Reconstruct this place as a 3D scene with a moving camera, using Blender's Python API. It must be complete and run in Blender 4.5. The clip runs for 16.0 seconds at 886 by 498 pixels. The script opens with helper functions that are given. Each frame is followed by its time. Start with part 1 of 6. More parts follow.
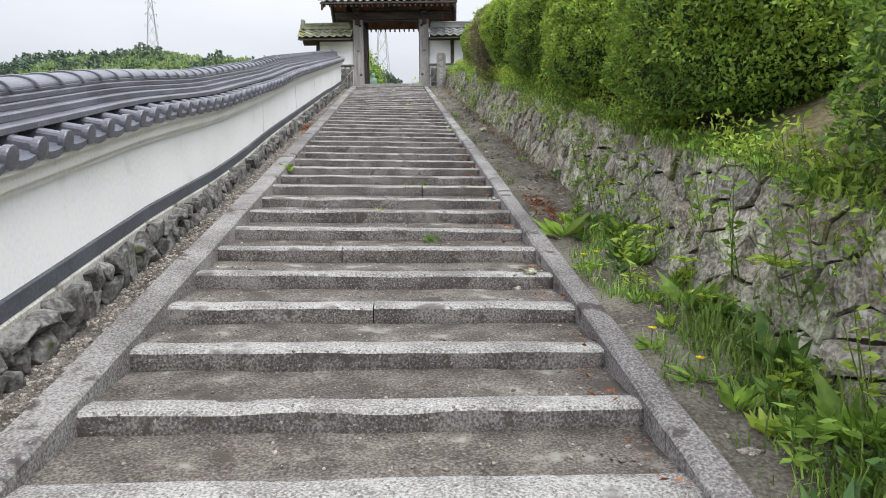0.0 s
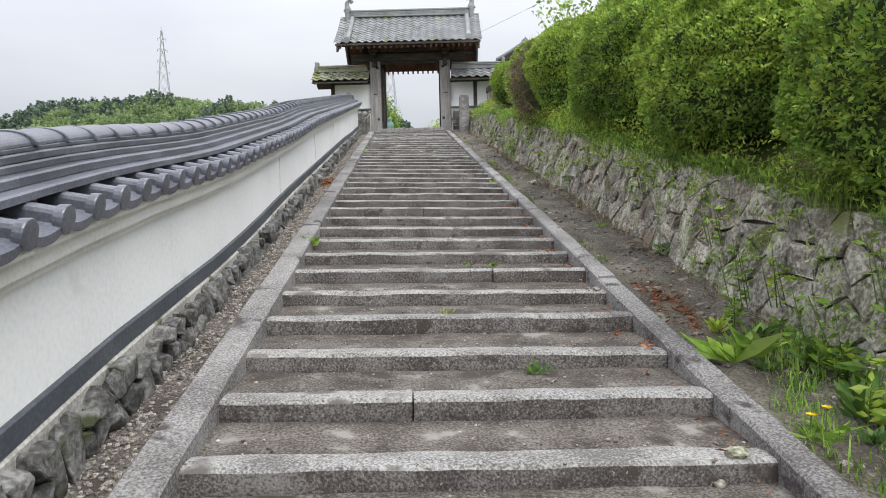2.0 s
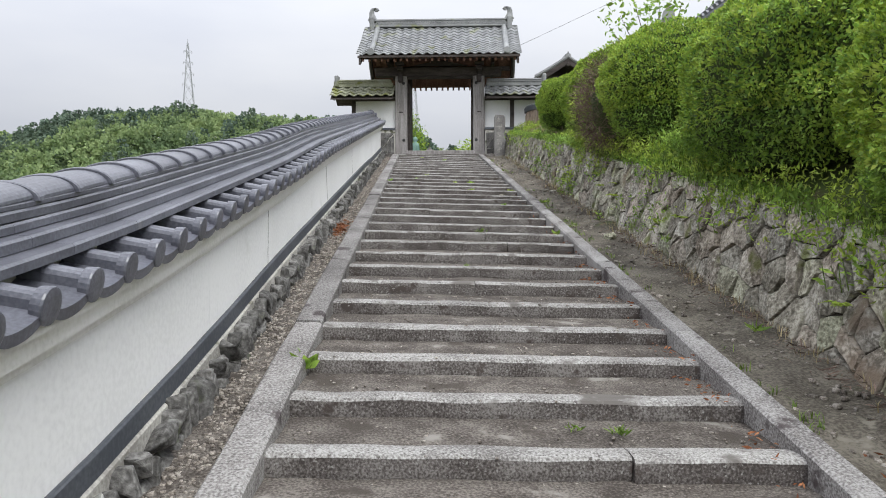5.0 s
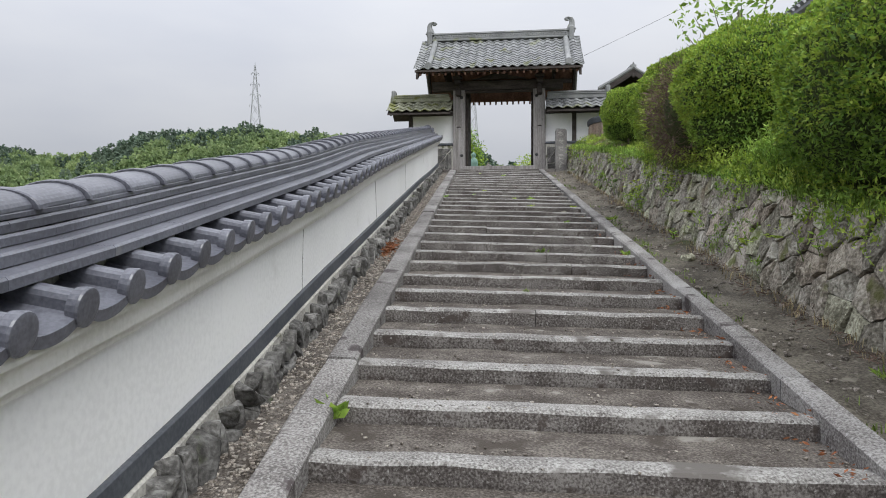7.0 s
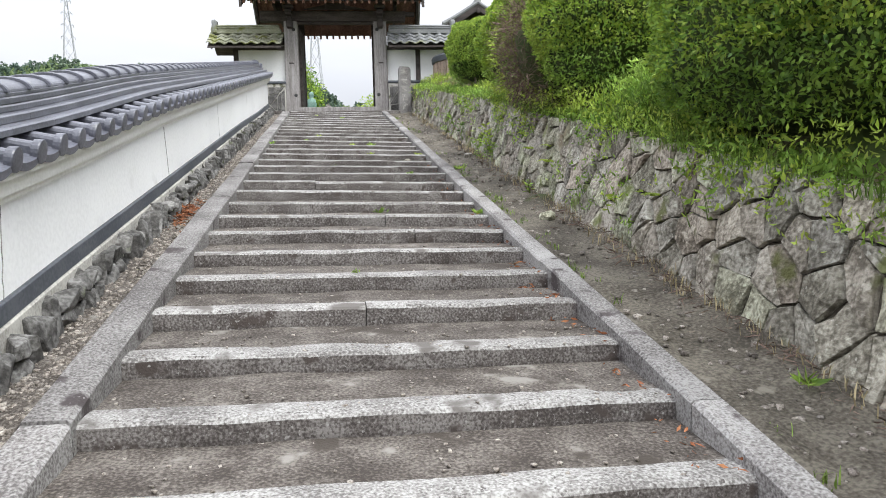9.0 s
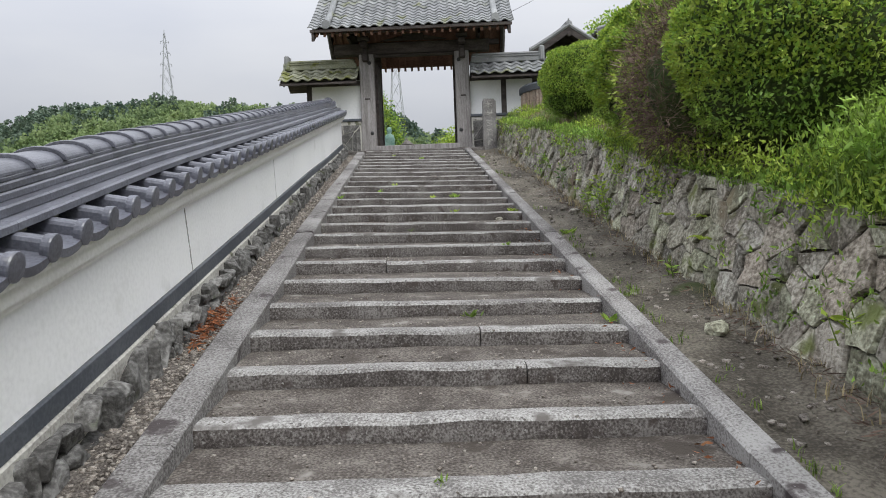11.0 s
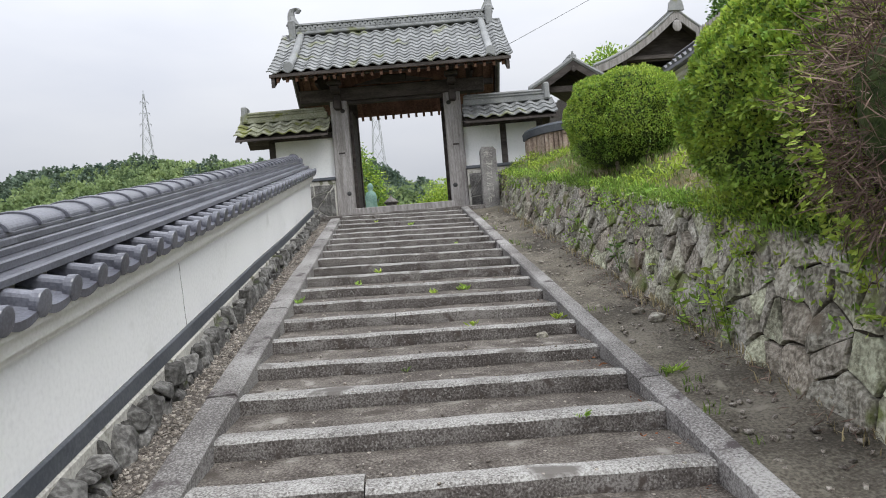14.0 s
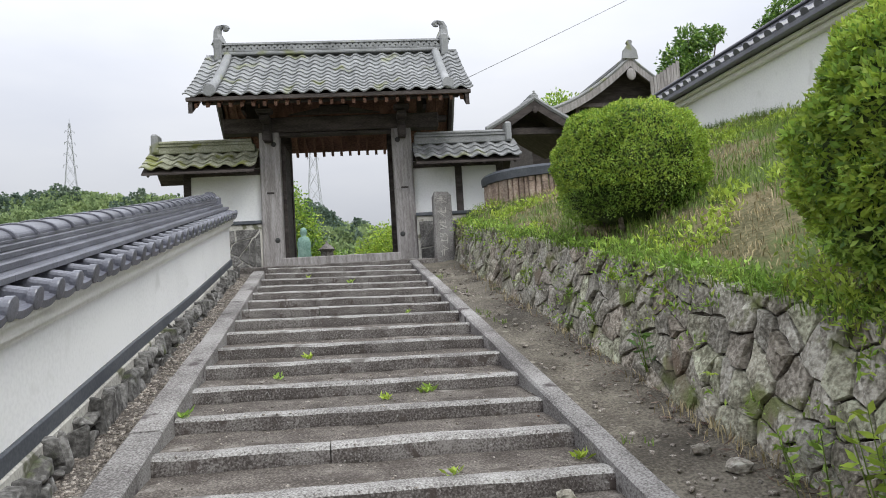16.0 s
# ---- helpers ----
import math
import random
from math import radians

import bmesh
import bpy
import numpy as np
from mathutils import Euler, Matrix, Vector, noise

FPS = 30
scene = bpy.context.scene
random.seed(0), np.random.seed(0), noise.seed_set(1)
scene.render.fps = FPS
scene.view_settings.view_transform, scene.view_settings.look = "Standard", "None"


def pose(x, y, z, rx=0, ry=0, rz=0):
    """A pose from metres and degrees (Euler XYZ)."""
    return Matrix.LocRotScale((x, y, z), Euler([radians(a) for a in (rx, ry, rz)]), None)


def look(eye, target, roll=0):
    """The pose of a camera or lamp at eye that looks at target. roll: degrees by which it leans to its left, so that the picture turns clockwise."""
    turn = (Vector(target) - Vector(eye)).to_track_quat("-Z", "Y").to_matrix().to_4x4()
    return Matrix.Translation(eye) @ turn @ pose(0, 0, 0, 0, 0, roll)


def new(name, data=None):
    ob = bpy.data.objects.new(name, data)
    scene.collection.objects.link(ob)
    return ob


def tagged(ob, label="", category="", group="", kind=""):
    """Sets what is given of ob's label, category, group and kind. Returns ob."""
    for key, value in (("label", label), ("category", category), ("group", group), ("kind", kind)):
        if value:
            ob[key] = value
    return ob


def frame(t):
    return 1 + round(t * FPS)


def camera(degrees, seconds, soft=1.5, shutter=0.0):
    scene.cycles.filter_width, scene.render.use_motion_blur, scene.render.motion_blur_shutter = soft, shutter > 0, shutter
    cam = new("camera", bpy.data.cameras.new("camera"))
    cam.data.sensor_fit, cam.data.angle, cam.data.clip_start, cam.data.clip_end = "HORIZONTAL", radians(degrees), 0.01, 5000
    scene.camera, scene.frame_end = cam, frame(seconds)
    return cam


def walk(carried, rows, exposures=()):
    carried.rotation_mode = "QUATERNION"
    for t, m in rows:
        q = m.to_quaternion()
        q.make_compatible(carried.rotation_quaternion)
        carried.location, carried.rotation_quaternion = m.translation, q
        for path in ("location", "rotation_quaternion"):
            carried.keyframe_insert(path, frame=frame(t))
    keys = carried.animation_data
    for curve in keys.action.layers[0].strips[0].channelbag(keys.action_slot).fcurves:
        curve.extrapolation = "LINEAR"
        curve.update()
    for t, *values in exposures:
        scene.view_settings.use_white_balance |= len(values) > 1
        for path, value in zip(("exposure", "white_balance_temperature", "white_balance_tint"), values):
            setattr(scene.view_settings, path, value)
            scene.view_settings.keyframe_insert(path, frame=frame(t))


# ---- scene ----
cam = camera(65.7, 16.0, soft=1.0)
PATH = [
    (0, (1.204, -2.027, 1.012), (1.334, -0.045, 0.775), -0.8),
    (0.5, (1.069, -1.623, 1.107), (1.187, 0.366, 0.927), -0.6),
    (1, (1.017, -1.16, 1.162), (1.138, 0.828, 0.986), -0.6),
    (1.5, (0.882, -0.679, 1.239), (0.99, 1.312, 1.091), -1.0),
    (2, (0.806, -0.282, 1.304), (0.915, 1.712, 1.182), -1.5),
    (2.5, (0.794, 0.209, 1.372), (0.876, 2.205, 1.275), -0.9),
    (3, (0.729, 0.703, 1.485), (0.817, 2.699, 1.389), -0.8),
    (3.5, (0.73, 1.142, 1.594), (0.827, 3.139, 1.524), -0.6),
    (4, (0.656, 1.545, 1.679), (0.75, 3.542, 1.609), -0.5),
    (4.2, (0.64, 1.648, 1.714), (0.734, 3.645, 1.642), -0.3),
    (6.3, (0.609, 2.681, 1.812), (0.597, 4.68, 1.736), -0.2),
    (6.5, (0.626, 2.685, 1.826), (0.603, 4.684, 1.765), -0.1),
    (7, (0.657, 2.741, 1.798), (0.542, 4.737, 1.772), -0.1),
    (7.5, (0.683, 2.922, 1.84), (0.766, 4.919, 1.786), -0.8),
    (8, (0.808, 3.308, 1.829), (1.137, 5.274, 1.675), -1.0),
    (8.2, (0.828, 3.451, 1.847), (1.147, 5.414, 1.638), -1.6),
    (10.3, (0.973, 4.984, 2.207), (1.236, 6.962, 2.069), 0.6),
    (10.5, (0.991, 5.174, 2.279), (1.201, 7.159, 2.15), -0.1),
    (11, (0.932, 5.712, 2.382), (1.017, 7.706, 2.259), -2.2),
    (11.5, (0.974, 6.14, 2.445), (1.063, 8.135, 2.337), -2.2),
    (12, (0.921, 6.658, 2.51), (0.988, 8.654, 2.405), -3.7),
    (12.5, (0.91, 7.05, 2.554), (0.978, 9.046, 2.456), -2.7),
    (13, (0.91, 7.538, 2.657), (0.967, 9.537, 2.622), -3.0),
    (13.5, (0.878, 7.976, 2.807), (0.945, 9.975, 2.829), -3.8),
    (14, (0.918, 8.47, 2.873), (1.05, 10.466, 2.881), -4.8),
    (14.5, (0.886, 8.941, 2.965), (1.042, 10.935, 2.968), -4.1),
    (15, (0.937, 9.405, 3.033), (1.158, 11.392, 3.087), -3.4),
    (15.5, (0.915, 9.844, 3.104), (1.149, 11.827, 3.22), -3.0),
    (16, (0.901, 10.297, 3.177), (1.229, 12.266, 3.295), -3.5),
]
walk(cam, [(t, look(eye, target, roll)) for t, eye, target, roll in PATH],
     exposures=[(t, 0.36 + e) for t, e in ((0, 0.30), (0.5, 0.15), (1.0, 0.27), (1.6, 0.22), (2.5, 0.13), (4.0, 0.1), (6.5, 0.05), (7.0, -0.14), (7.5, 0.05), (7.9, 0.52), (8.4, 0.52), (10.3, 0.2), (10.6, 0.0), (11.0, -0.08), (11.4, 0.2), (12.0, 0.22), (13.0, 0.11), (13.5, -0.06), (14.0, 0.05), (14.5, 0.08), (15.5, -0.02), (16.0, 0.05))])

# ---- world, sun ----
world = bpy.data.worlds.new("overcast_sky")
scene.world = world
world.use_nodes = True
wn, wl = world.node_tree.nodes, world.node_tree.links
wn.clear()
w_out, w_bg = wn.new("ShaderNodeOutputWorld"), wn.new("ShaderNodeBackground")
w_sky = wn.new("ShaderNodeTexSky")
w_sky.sky_type, w_sky.sun_disc = "NISHITA", False
w_sky.sun_elevation, w_sky.sun_rotation = radians(53), radians(147)
w_geo, w_noise, w_ramp, w_mix = (wn.new("ShaderNodeTexCoord"), wn.new("ShaderNodeTexNoise"),
                                 wn.new("ShaderNodeValToRGB"), wn.new("ShaderNodeMixRGB"))
w_map = wn.new("ShaderNodeMapping")
w_map.inputs["Scale"].default_value = (1.0, 1.0, 3.0)
w_noise.inputs["Scale"].default_value, w_noise.inputs["Detail"].default_value = 2.2, 5.0
w_ramp.color_ramp.elements[0].position, w_ramp.color_ramp.elements[0].color = 0.30, (7.9, 8.25, 9.2, 1)
w_ramp.color_ramp.elements[1].position, w_ramp.color_ramp.elements[1].color = 0.72, (9.7, 9.9, 10.4, 1)
w_mix.inputs["Fac"].default_value = 0.94
w_bg.inputs["Strength"].default_value = 0.1
wl.new(w_geo.outputs["Generated"], w_map.inputs["Vector"])
wl.new(w_map.outputs["Vector"], w_noise.inputs["Vector"])
wl.new(w_noise.outputs["Fac"], w_ramp.inputs["Fac"])
wl.new(w_sky.outputs["Color"], w_mix.inputs["Color1"])
wl.new(w_ramp.outputs["Color"], w_mix.inputs["Color2"])
w_sep, w_grad, w_mul = wn.new("ShaderNodeSeparateXYZ"), wn.new("ShaderNodeMapRange"), wn.new("ShaderNodeMixRGB")
w_grad.inputs["From Min"].default_value, w_grad.inputs["From Max"].default_value = 0.0, 1.0
w_grad.inputs["To Min"].default_value, w_grad.inputs["To Max"].default_value = 0.37, 1.76
w_mul.blend_type, w_mul.inputs["Fac"].default_value = "MULTIPLY", 1.0
wl.new(w_geo.outputs["Generated"], w_sep.inputs["Vector"])
wl.new(w_sep.outputs["Z"], w_grad.inputs["Value"])
wl.new(w_mix.outputs["Color"], w_mul.inputs["Color1"])
wl.new(w_grad.outputs["Result"], w_mul.inputs["Color2"])
wl.new(w_mul.outputs["Color"], w_bg.inputs["Color"])
wl.new(w_bg.outputs["Background"], w_out.inputs["Surface"])
sun_data = bpy.data.lights.new("sun", "SUN")
sun_data.energy, sun_data.angle, sun_data.color = 1.65, radians(30), (0.97, 0.98, 0.95)
sun = new("sun", sun_data)
sun.matrix_world = look((0, 0, 40), (-16, 25, 0))


# ---- materials ----
def material(name, cols, scale=4.0, fine=60.0, rough=0.85, bump=0.3, rnd=0.15, spots=None, metal=0.0, mixf=0.5, bumpd=0.01, stretch=None, island=False, through_light=0.0, spec=0.35):
    """Two scales of noise over a colour ramp; spots: (colour, scale, threshold) for lichen, moss or dirt."""
    m = bpy.data.materials.new(name)
    m.use_nodes = True
    n, l = m.node_tree.nodes, m.node_tree.links
    b = n["Principled BSDF"]
    geo = n.new("ShaderNodeNewGeometry")
    vec = geo.outputs["Position"]
    if stretch:
        mp = n.new("ShaderNodeMapping")
        mp.inputs["Scale"].default_value = stretch
        l.new(vec, mp.inputs["Vector"])
        vec = mp.outputs["Vector"]
    a, c = n.new("ShaderNodeTexNoise"), n.new("ShaderNodeTexNoise")
    for node, s, d in ((a, scale, 5.0), (c, fine, 3.0)):
        node.inputs["Scale"].default_value, node.inputs["Detail"].default_value = s, d
        l.new(vec, node.inputs["Vector"])
    mx = n.new("ShaderNodeMixRGB")
    mx.inputs["Fac"].default_value = mixf
    l.new(a.outputs["Fac"], mx.inputs["Color1"])
    l.new(c.outputs["Fac"], mx.inputs["Color2"])
    ramp = n.new("ShaderNodeValToRGB")
    er = ramp.color_ramp.elements
    while len(er) < len(cols):
        er.new(0.5)
    for i, col in enumerate(cols):
        er[i].position = 0.40 + 0.20 * i / max(1, len(cols) - 1)
        er[i].color = (*col, 1)
    l.new(mx.outputs["Color"], ramp.inputs["Fac"])
    out = ramp.outputs["Color"]
    if spots:
        for col, s, th in spots:
            sp, sr, sm = n.new("ShaderNodeTexNoise"), n.new("ShaderNodeValToRGB"), n.new("ShaderNodeMixRGB")
            sp.inputs["Scale"].default_value, sp.inputs["Detail"].default_value = s, 4.0
            l.new(geo.outputs["Position"], sp.inputs["Vector"])
            sr.color_ramp.elements[0].position, sr.color_ramp.elements[1].position = th, min(1.0, th + 0.07)
            l.new(sp.outputs["Fac"], sr.inputs["Fac"])
            l.new(sr.outputs["Color"], sm.inputs["Fac"])
            l.new(out, sm.inputs["Color1"])
            sm.inputs["Color2"].default_value = (*col, 1)
            out = sm.outputs["Color"]
    if rnd:
        hs, mr = n.new("ShaderNodeHueSaturation"), n.new("ShaderNodeMapRange")
        if island == "both":
            oi, ad = n.new("ShaderNodeObjectInfo"), n.new("ShaderNodeMath")
            fr = n.new("ShaderNodeMath")
            fr.operation = "FRACT"
            l.new(oi.outputs["Random"], ad.inputs[0])
            l.new(geo.outputs["Random Per Island"], ad.inputs[1])
            l.new(ad.outputs[0], fr.inputs[0])
            l.new(fr.outputs[0], mr.inputs["Value"])
            tint, tm = n.new("ShaderNodeValToRGB"), n.new("ShaderNodeMixRGB")
            te = tint.color_ramp.elements
            te.new(0.3); te.new(0.62); te.new(0.85)
            for e, col in zip(te, ((0.66, 0.69, 0.56), (0.57, 0.55, 0.50), (0.62, 0.61, 0.59), (0.60, 0.54, 0.49), (0.72, 0.70, 0.66))):
                e.color = (*col, 1)
            mul = n.new("ShaderNodeMath")
            mul.operation = "MULTIPLY"
            mul.inputs[1].default_value = 7.31
            fr2 = n.new("ShaderNodeMath")
            fr2.operation = "FRACT"
            l.new(ad.outputs[0], mul.inputs[0])
            l.new(mul.outputs[0], fr2.inputs[0])
            l.new(fr2.outputs[0], tint.inputs["Fac"])
            tm.blend_type, tm.inputs["Fac"].default_value = "MULTIPLY", 1.0
            l.new(out, tm.inputs["Color1"])
            l.new(tint.outputs["Color"], tm.inputs["Color2"])
            out = tm.outputs["Color"]
        elif island:
            l.new(geo.outputs["Random Per Island"], mr.inputs["Value"])
        else:
            oi = n.new("ShaderNodeObjectInfo")
            l.new(oi.outputs["Random"], mr.inputs["Value"])
        mr.inputs["To Min"].default_value, mr.inputs["To Max"].default_value = 1 - rnd, 1 + rnd
        l.new(mr.outputs["Result"], hs.inputs["Value"])
        l.new(out, hs.inputs["Color"])
        out = hs.outputs["Color"]
    l.new(out, b.inputs["Base Color"])
    b.inputs["Roughness"].default_value, b.inputs["Metallic"].default_value = rough, metal
    b.inputs["Specular IOR Level"].default_value = spec
    if bump:
        bp = n.new("ShaderNodeBump")
        bp.inputs["Strength"].default_value, bp.inputs["Distance"].default_value = bump, bumpd
        l.new(mx.outputs["Color"], bp.inputs["Height"])
        l.new(bp.outputs["Normal"], b.inputs["Normal"])
    if through_light:
        tr, ms = n.new("ShaderNodeBsdfTranslucent"), n.new("ShaderNodeMixShader")
        l.new(out, tr.inputs["Color"])
        ms.inputs["Fac"].default_value = through_light
        l.new(b.outputs["BSDF"], ms.inputs[1])
        l.new(tr.outputs["BSDF"], ms.inputs[2])
        l.new(ms.outputs["Shader"], n["Material Output"].inputs["Surface"])
    return m


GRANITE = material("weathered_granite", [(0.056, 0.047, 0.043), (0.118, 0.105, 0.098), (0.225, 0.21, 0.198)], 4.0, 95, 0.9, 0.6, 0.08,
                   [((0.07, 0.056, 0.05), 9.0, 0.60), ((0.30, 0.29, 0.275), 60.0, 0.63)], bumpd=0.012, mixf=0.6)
# paler for foot wear and for the skylight on tops, put into the colour
WORN_LIT = material("worn_skylit_granite", [(0.125, 0.116, 0.11), (0.265, 0.254, 0.24), (0.41, 0.402, 0.385)], 3.0, 95, 0.85, 0.5, 0.08,
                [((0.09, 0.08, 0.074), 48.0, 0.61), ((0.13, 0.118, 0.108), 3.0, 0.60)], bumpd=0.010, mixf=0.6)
KERB = material("mottled_kerb_granite", [(0.105, 0.096, 0.093), (0.215, 0.203, 0.195), (0.335, 0.325, 0.313)], 2.0, 90, 0.88, 0.5, 0.14,
                [((0.07, 0.058, 0.058), 5.0, 0.60), ((0.31, 0.30, 0.295), 55.0, 0.63)], bumpd=0.010, mixf=0.6)
TREAD = material("earthen_tread", [(0.05, 0.041, 0.035), (0.104, 0.09, 0.078), (0.19, 0.17, 0.15)], 5.0, 85, 0.95, 0.8, 0.06,
                 [((0.26, 0.245, 0.22), 5.0, 0.635), ((0.065, 0.054, 0.045), 4.0, 0.6)], bumpd=0.015, mixf=0.6)
GRAVEL = material("brown_gravel", [(0.12, 0.102, 0.085), (0.26, 0.228, 0.198), (0.42, 0.385, 0.34)], 20, 120, 0.9, 0.6, 0.35, island=True)
EARTH = material("damp_earth", [(0.06, 0.052, 0.041), (0.115, 0.101, 0.08), (0.19, 0.17, 0.138)], 2.5, 60, 0.95, 0.8, 0.0,
                 [((0.055, 0.07, 0.025), 1.6, 0.70), ((0.24, 0.22, 0.18), 7, 0.64)], bumpd=0.02)
PLASTER = material("white_lime_plaster", [(0.80, 0.80, 0.79), (0.85, 0.85, 0.84), (0.88, 0.88, 0.87)], 1.2, 40, 0.8, 0.05, 0.0,
                   [((0.74, 0.74, 0.72), 2.2, 0.64)])
CREAM = material("cream_moulding", [(0.70, 0.69, 0.645), (0.77, 0.76, 0.715), (0.81, 0.80, 0.765)], 2.5, 50, 0.8, 0.1, 0.05)
MORTAR = material("grey_mortar", [(0.30, 0.285, 0.26), (0.42, 0.405, 0.37), (0.52, 0.505, 0.46)], 3, 60, 0.9, 0.4, 0.0, [((0.12, 0.12, 0.08), 5, 0.6)])
CRACK = material("crack_gap_shade", [(0.16, 0.155, 0.14), (0.32, 0.31, 0.29), (0.5, 0.49, 0.46)], 14, 60, 0.95, 0.4, 0.0)
STRIP = material("dark_base_strip", [(0.06, 0.067, 0.08), (0.08, 0.087, 0.10), (0.105, 0.112, 0.126)], 3, 50, 0.6, 0.1, 0.0)
SLATE = material("blue_grey_glazed_tile", [(0.085, 0.087, 0.105), (0.115, 0.118, 0.142), (0.15, 0.154, 0.18)], 4, 80, 0.34, 0.08, 0.16,
                 [((0.17, 0.17, 0.175), 9, 0.70)], spec=0.6)
BASESTONE = material("dark_field_stone", [(0.06, 0.057, 0.054), (0.125, 0.12, 0.114), (0.23, 0.224, 0.214)], 7, 40, 0.9, 0.7, 0.3,
                     [((0.30, 0.30, 0.28), 8, 0.66), ((0.07, 0.08, 0.04), 5, 0.63)], bumpd=0.03)
WALLSTONE = material("lichened_wall_stone", [(0.22, 0.205, 0.175), (0.45, 0.43, 0.38), (0.72, 0.70, 0.64)], 5.0, 40, 0.92, 1.0, 0.24,
                     [((0.80, 0.80, 0.73), 14, 0.61), ((0.24, 0.27, 0.12), 3.4, 0.60), ((0.30, 0.25, 0.20), 2.2, 0.64), ((0.75, 0.74, 0.70), 34, 0.66)], bumpd=0.03, island="both")
SOIL = material("dark_joint_soil", [(0.035, 0.03, 0.022), (0.06, 0.05, 0.04), (0.09, 0.08, 0.06)], 6, 60, 1.0, 0.8, 0.0)
WOOD = material("weathered_grey_timber", [(0.19, 0.175, 0.168), (0.28, 0.262, 0.255), (0.37, 0.352, 0.345)], 3.0, 30, 0.85, 0.4, 0.08, stretch=(6, 6, 0.5))
DARKWOOD = material("dark_brown_timber", [(0.032, 0.026, 0.024), (0.056, 0.046, 0.042), (0.09, 0.076, 0.07)], 3.0, 30, 0.8, 0.3, 0.12, stretch=(0.8, 4, 4))
REDWOOD = material("reddish_rafter_timber", [(0.12, 0.065, 0.045), (0.19, 0.105, 0.075), (0.26, 0.15, 0.11)], 3.0, 30, 0.8, 0.3, 0.12)
GATETILE = material("mossy_grey_roof_tile", [(0.19, 0.195, 0.197), (0.245, 0.25, 0.252), (0.30, 0.305, 0.307)], 2.2, 45, 0.6, 0.3, 0.14,
                    [((0.20, 0.21, 0.12), 1.8, 0.60), ((0.35, 0.36, 0.34), 12, 0.68)])
MOSSTILE = material("green_mossed_roof_tile", [(0.15, 0.155, 0.10), (0.24, 0.245, 0.17), (0.32, 0.325, 0.26)], 2.2, 45, 0.8, 0.3, 0.2,
                    [((0.17, 0.18, 0.06), 3.5, 0.55)])
IRON = material("dark_iron_stud", [(0.03, 0.03, 0.03), (0.05, 0.05, 0.05)], 5, 60, 0.5, 0.1, 0.0)
STEEL = material("galvanised_steel", [(0.30, 0.31, 0.32), (0.38, 0.39, 0.40)], 1, 5, 0.6, 0.0, 0.0)
CABLE = material("black_cable", [(0.05, 0.05, 0.05), (0.07, 0.07, 0.07)], 1, 5, 0.6, 0.0, 0.0)
LEAF = material("clipped_shrub_leaf", [(0.15, 0.27, 0.045), (0.26, 0.415, 0.07), (0.375, 0.52, 0.10)], 1.6, 14, 0.5, 0.0, 0.4, island=True, through_light=0.4)
YOUNGLEAF = material("yellow_green_shoot", [(0.27, 0.38, 0.05), (0.37, 0.49, 0.07), (0.46, 0.56, 0.10)], 2, 14, 0.5, 0.0, 0.3, island=True, through_light=0.35)
DARKLEAF = material("deep_green_leaf", [(0.075, 0.155, 0.038), (0.13, 0.24, 0.055), (0.20, 0.32, 0.075)], 2, 14, 0.45, 0.0, 0.4, island=True, through_light=0.25)
# very dark green: shade between the inner leaves is put into this colour
SHADELEAF = material("dark_inner_shade", [(0.025, 0.04, 0.012), (0.045, 0.065, 0.018), (0.07, 0.09, 0.028)], 6, 40, 1.0, 0.6, 0.0, bumpd=0.05)
GRASS = material("meadow_grass_blade", [(0.10, 0.17, 0.03), (0.16, 0.25, 0.045), (0.24, 0.32, 0.08)], 1.2, 20, 0.6, 0.0, 0.35, island=True, through_light=0.3)
STRAW = material("dry_straw_blade", [(0.24, 0.19, 0.10), (0.34, 0.28, 0.16), (0.42, 0.35, 0.21)], 2, 20, 0.9, 0.0, 0.3, island=True)
TWIG = material("dead_brown_twig", [(0.10, 0.065, 0.05), (0.17, 0.115, 0.09), (0.25, 0.18, 0.145)], 4, 30, 0.9, 0.0, 0.4, island=True)
BARK = material("grey_brown_bark", [(0.06, 0.048, 0.038), (0.11, 0.09, 0.07), (0.17, 0.14, 0.115)], 6, 50, 0.95, 0.7, 0.1, bumpd=0.03)
RUST = material("rust_red_dead_leaf", [(0.16, 0.055, 0.025), (0.27, 0.10, 0.045), (0.36, 0.17, 0.08)], 8, 40, 0.9, 0.0, 0.35, island=True)
YELLOW = material("dandelion_petal", [(0.75, 0.55, 0.01), (0.85, 0.66, 0.02)], 20, 60, 0.6, 0.0, 0.1)
BANK = material("grassy_bank_soil", [(0.07, 0.065, 0.03), (0.12, 0.11, 0.055), (0.20, 0.165, 0.095)], 1.5, 30, 1.0, 0.7, 0.0,
                [((0.08, 0.115, 0.03), 1.2, 0.5)], bumpd=0.03)
# far greens greyed, conifers bluish: distance haze is put into the leaf colour
FARWOOD = material("hazed_broadleaf_canopy", [(0.15, 0.215, 0.11), (0.23, 0.31, 0.14), (0.34, 0.42, 0.19)], 0.04, 0.25, 0.9, 0.0, 0.18, island=True, through_light=0.35)
FARPINE = material("hazed_conifer_canopy", [(0.11, 0.16, 0.125), (0.15, 0.205, 0.15), (0.20, 0.255, 0.18)], 0.05, 0.3, 0.9, 0.0, 0.15, island=True, through_light=0.3)
BRONZE = material("verdigris_statue", [(0.13, 0.24, 0.20), (0.20, 0.33, 0.28), (0.27, 0.40, 0.34)], 5, 40, 0.7, 0.2, 0.0)


